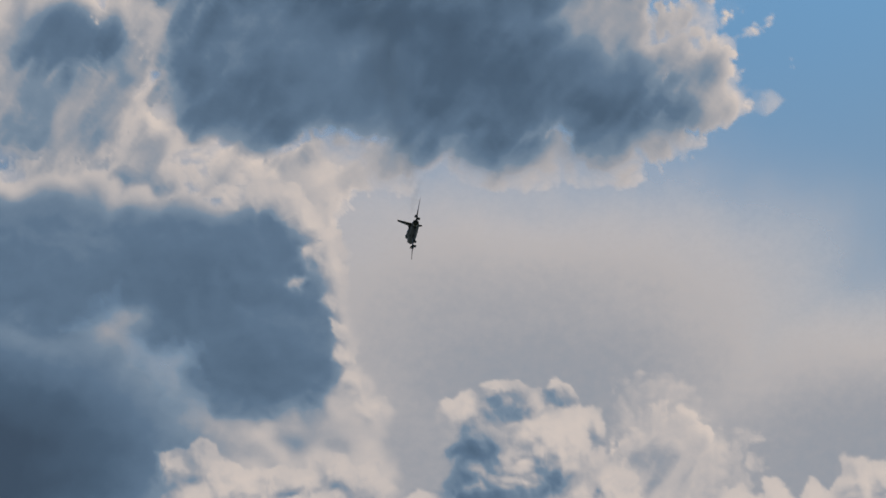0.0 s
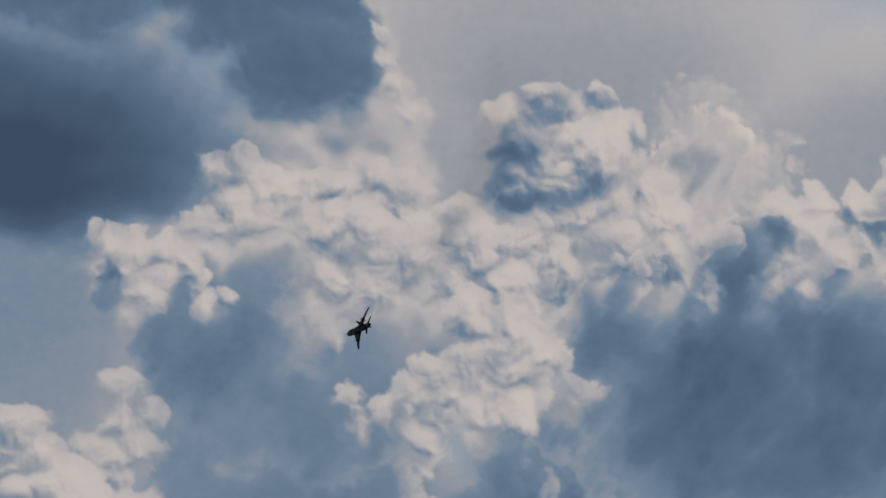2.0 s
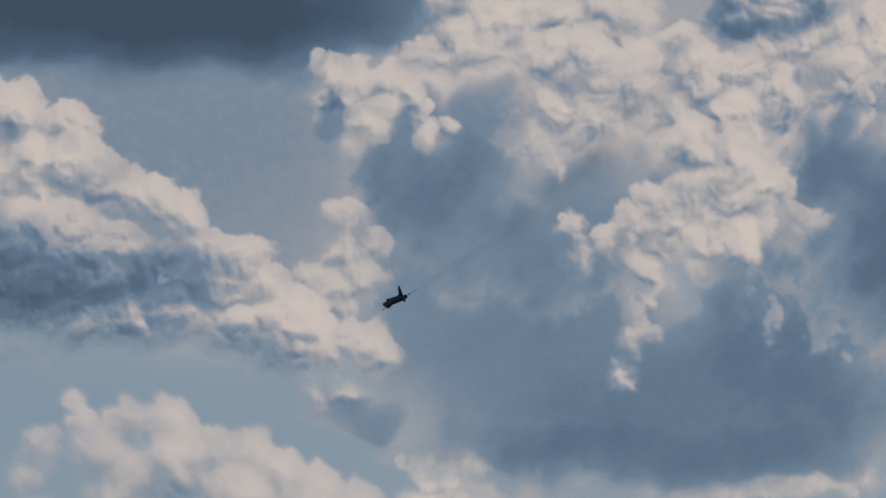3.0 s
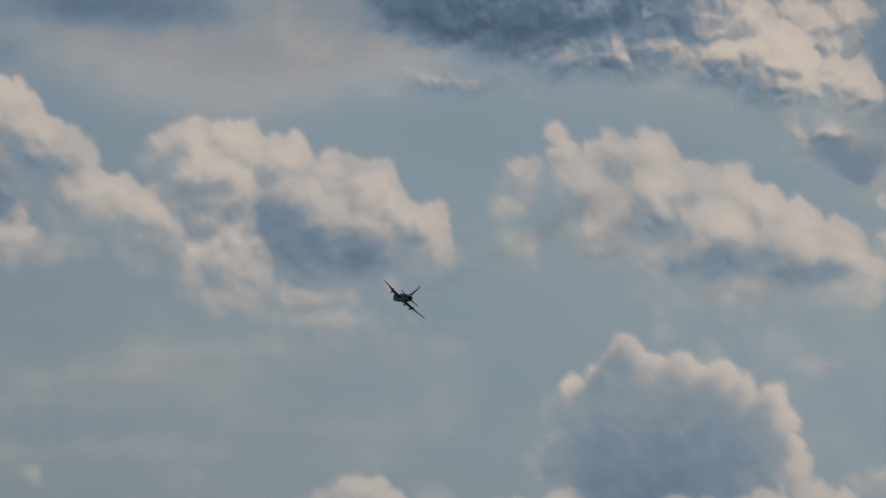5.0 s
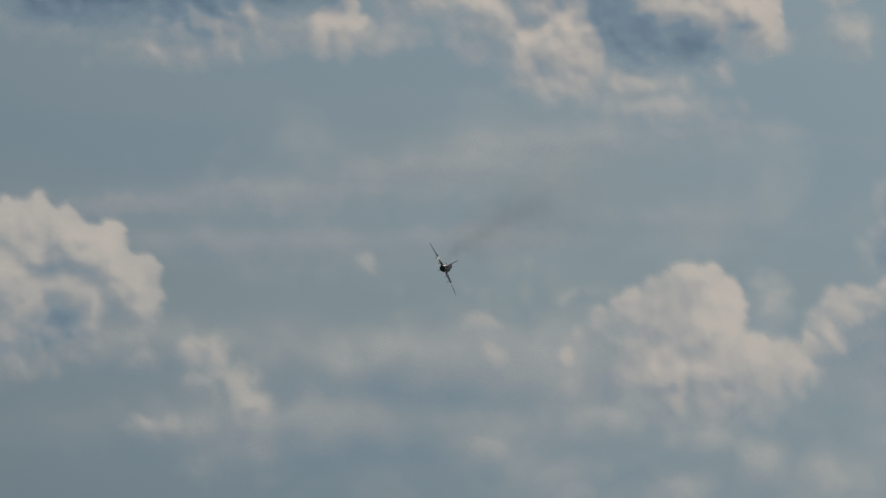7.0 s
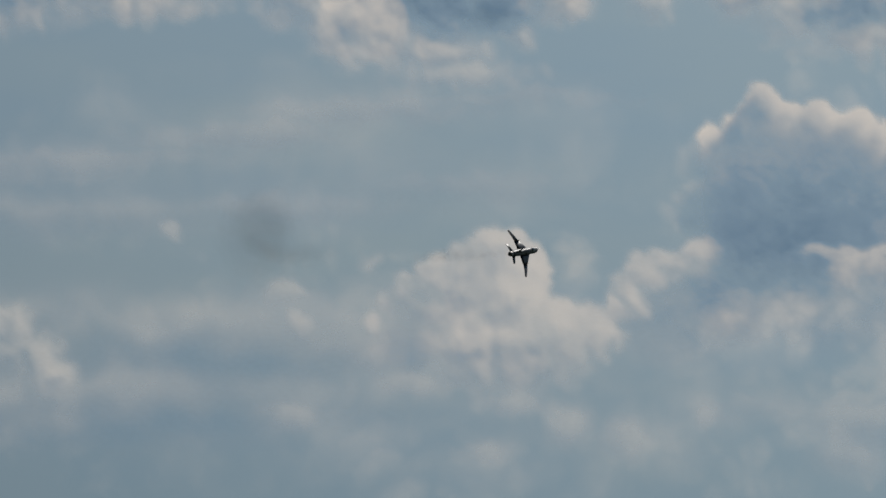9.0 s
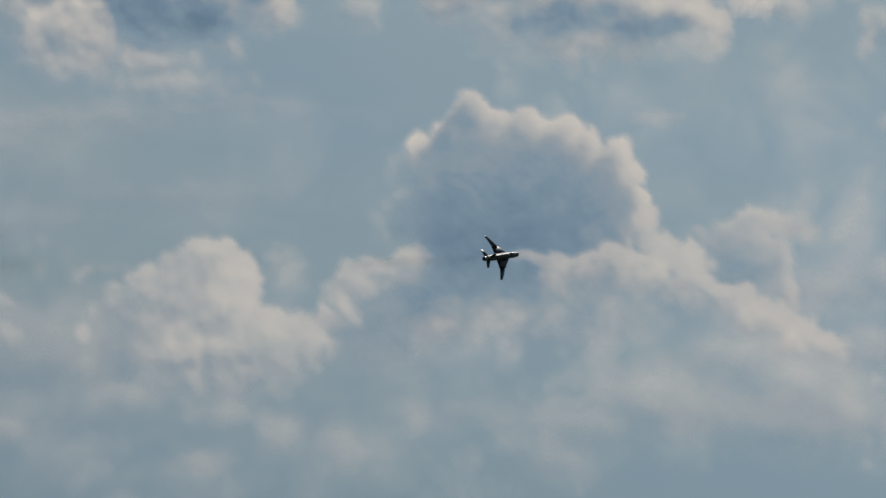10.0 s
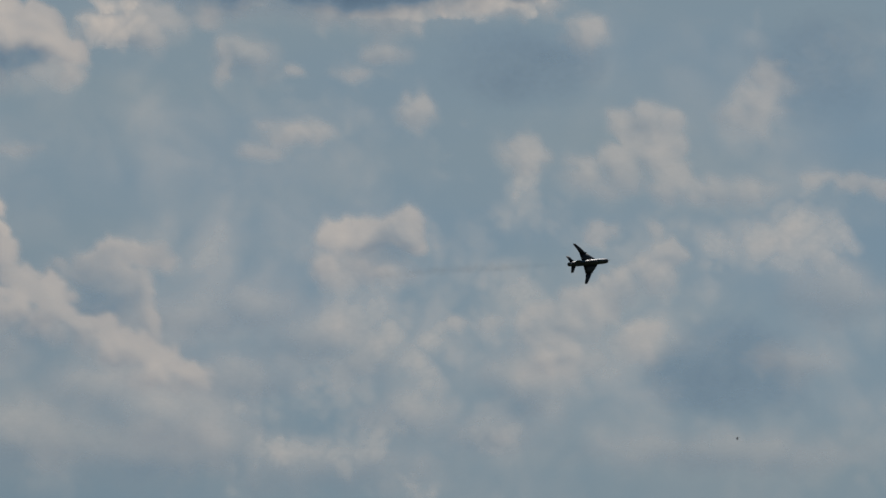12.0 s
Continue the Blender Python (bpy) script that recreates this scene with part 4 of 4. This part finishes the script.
# seconds, place in the view, half span in the view, heading (right, up) and right wing (right, up) as seen
FLIGHT = [
    (0.0, 731, 412, 110, -0.07, -0.22, 0.14, 0.99), (0.5, 660, 440, 102, -0.15, -0.22, 0.16, 0.99), (1.0, 718, 501, 95, -0.25, -0.14, 0.16, 0.99),
    (1.5, 667, 556, 86, -0.30, -0.155, 0.16, 0.99), (2.0, 634, 584, 78, -0.36, -0.175, 0.23, 0.97), (2.5, 627, 572, 74, -0.40, -0.17, 0.385, 0.92),
    (3.0, 698, 533, 76, -0.37, -0.15, 0.85, 0.50), (3.2, 751, 523, 78, -0.33, -0.13, 0.93, 0.36), (4.0, 715, 515, 85, -0.27, -0.06, 0.98, -0.17),
    (4.8, 697, 515, 94, -0.23, -0.02, 0.79, -0.61), (5.0, 712, 528, 96, -0.21, -0.01, 0.72, -0.69), (5.5, 742, 545, 108, -0.15, -0.01, 0.63, -0.78),
    (6.0, 736, 495, 113, -0.05, -0.03, 0.66, -0.75), (6.5, 780, 460, 106, 0.0, -0.02, 0.51, -0.86), (6.7, 808, 466, 104, 0.02, -0.02, 0.47, -0.88),
    (7.1, 783, 478, 101, 0.09, 0.0, 0.445, -0.895), (7.5, 826, 468, 98, 0.18, 0.02, 0.42, -0.91), (8.3, 892, 457, 92, 0.29, 0.04, 0.39, -0.92), (8.5, 904, 447, 91, 0.32, 0.045, 0.38, -0.92), (9.0, 927, 446, 88, 0.40, 0.06, 0.36, -0.93),
    (9.5, 883, 466, 84, 0.49, 0.06, 0.37, -0.93), (10.0, 888, 454, 82, 0.54, 0.07, 0.35, -0.94), (10.5, 908, 435, 80, 0.585, 0.085, 0.34, -0.94),
    (11.0, 932, 443, 78, 0.62, 0.075, 0.32, -0.95), (11.5, 1007, 461, 75, 0.66, 0.07, 0.30, -0.95), (12.0, 1043, 465, 74, 0.70, 0.06, 0.284, -0.96)]


def flight_pose(row):
    t, x, y, span, fx, fy, rx, ry = row
    view = aim(*[np.interp(t, [a[0] for a in AIMS], [a[k] for a in AIMS]) for k in (1, 2, 3)]).to_3x3()
    distance = 12.0 / (span * MIL)
    place = EYE + view @ Vector(((x - 784) * MIL, (441 - y) * MIL, -1)) * distance
    f = Vector((fx, fy, -math.sqrt(max(0.0, 1 - fx * fx - fy * fy))))
    r = Vector((rx, ry, -(fx * rx + fy * ry) / f.z)).normalized()
    u = r.cross(f)
    turn = Matrix((view @ r, view @ f, view @ u)).transposed().to_4x4()
    return Matrix.Translation(place) @ turn


PATH = [(row[0], flight_pose(row)) for row in FLIGHT]
fighter = jet_fighter()


def on_path(t):
    """The aircraft's pose at t seconds; before the start it came in on a straight line."""
    if t <= 0:
        (ta, a), (tb, b) = PATH[0], PATH[1]
        m = a.copy()
        m.translation = a.translation + (b.translation - a.translation) * (t / (tb - ta))
        return m
    for (ta, a), (tb, b) in zip(PATH, PATH[1:]):
        if t <= tb:
            f = (t - ta) / (tb - ta)
            return Matrix.LocRotScale(a.translation.lerp(b.translation, f), a.to_quaternion().slerp(b.to_quaternion(), f), None)
    return PATH[-1][1]


def smoke_puff(label, radius, length, mat, lean):
    """A soft puff: shells inside one another, each letting most light through."""
    puff = new("smoke_puff")
    tagged(puff, label, "smoke", "exhaust smoke")
    for name, size in (("outer_shell", 1.0), ("shell", 0.8), ("shell", 0.6), ("inner_shell", 0.4)):
        bm = bmesh.new()
        bmesh.ops.create_icosphere(bm, subdivisions=2, radius=1.0)
        for v in bm.verts:
            swell = 1 + 0.28 * noise.noise(v.co * 1.7 + Vector((lean, size, 0)))
            v.co = Vector((v.co.x * radius, v.co.y * length, v.co.z * radius)) * (size * swell)
        part(name, bm, mat, puff)
    return puff


TRAIL = []
for k in range(14):
    late = 0.06 + 0.07 * k
    TRAIL.append((late, 99.0 if k < 5 else 7.0 + 0.1 * (k - 5), smoke_puff("thin brown exhaust smoke trailing behind the jet", 0.9 + 0.15 * k, 16 + 0.5 * k, SMOKE_DENSE if k < 6 else SMOKE_THIN, k)))
for k in range(7):
    TRAIL.append((0.07 + 0.09 * k, 0.6 + 0.07 * k, smoke_puff("brown smoke column hanging in the diving jet's wake", 1.2 + 0.3 * k, 14 + k, SMOKE_LEFT, 60 + k)))
for k, (late, stay) in enumerate(((0.5, 6.65), (0.7, 6.8), (0.9, 6.95), (1.0, 7.05), (1.2, 7.2))):
    TRAIL.append((late, stay, smoke_puff("dark smoke puff hanging where the jet turned", 6.0 + k, 7.5 + 0.6 * k, SMOKE_LEFT, 40 + k)))


def bird():
    """A small dark bird that crosses low in the last moments."""
    b = new("bird")
    tagged(b, "small dark bird flying far off with spread wings", "bird")
    part("body", loft([(0.12, 0.005, 0.005, 0, 1), (0.08, 0.022, 0.022, 0, 1), (0.0, 0.032, 0.03, 0, 1), (-0.08, 0.018, 0.016, 0, 1), (-0.12, 0.006, 0.005, 0, 1)]), DARK, b)
    part("tail", blade([((-0.02, -0.1, 0), (-0.035, -0.2, 0), (0, 0, 0.004)), ((0.02, -0.1, 0), (0.035, -0.2, 0), (0, 0, 0.004))]), DARK, b)
    for side in (1, -1):
        part("wing", blade([((side * 0.02, 0.06, 0.01), (side * 0.02, -0.05, 0.01), (0, 0, 0.01)), ((side * 0.16, 0.05, 0.07), (side * 0.15, -0.04, 0.07), (0, 0, 0.006)),
                            ((side * 0.32, -0.06, 0.04), (side * 0.31, -0.09, 0.04), (0, 0, 0.003))]), DARK, b)
    return b


swallow = bird()


def bird_pose(t):
    """It flies to the left across the view, 330 m off."""
    x, y = 324 + 526 + (12 - t) * 330, 998 + 331 - (12 - t) * 30
    return aim(x, y) @ pose(0, 0, -330) @ pose(0, 0, 0, 90, 0, 0) @ pose(0, 0, 0, 0, 0, 90) @ pose(0, 0, 0, 0, 25, 0)


def motions():
    walk(swallow, [(t, bird_pose(t)) for t in (0, 4, 8, 11, 11.5, 12)])
    walk(fighter, PATH)
    for late, stay, puff in TRAIL:
        rows = []
        for step in range(41):
            t = 0.3 * step
            m = on_path(min(t - late, stay))
            rows.append((t, Matrix.Translation(m @ Vector((0, -16, 0)) + Vector((2 * late, 0, 0))) @ m.to_quaternion().to_matrix().to_4x4()))
        walk(puff, rows)


motions()
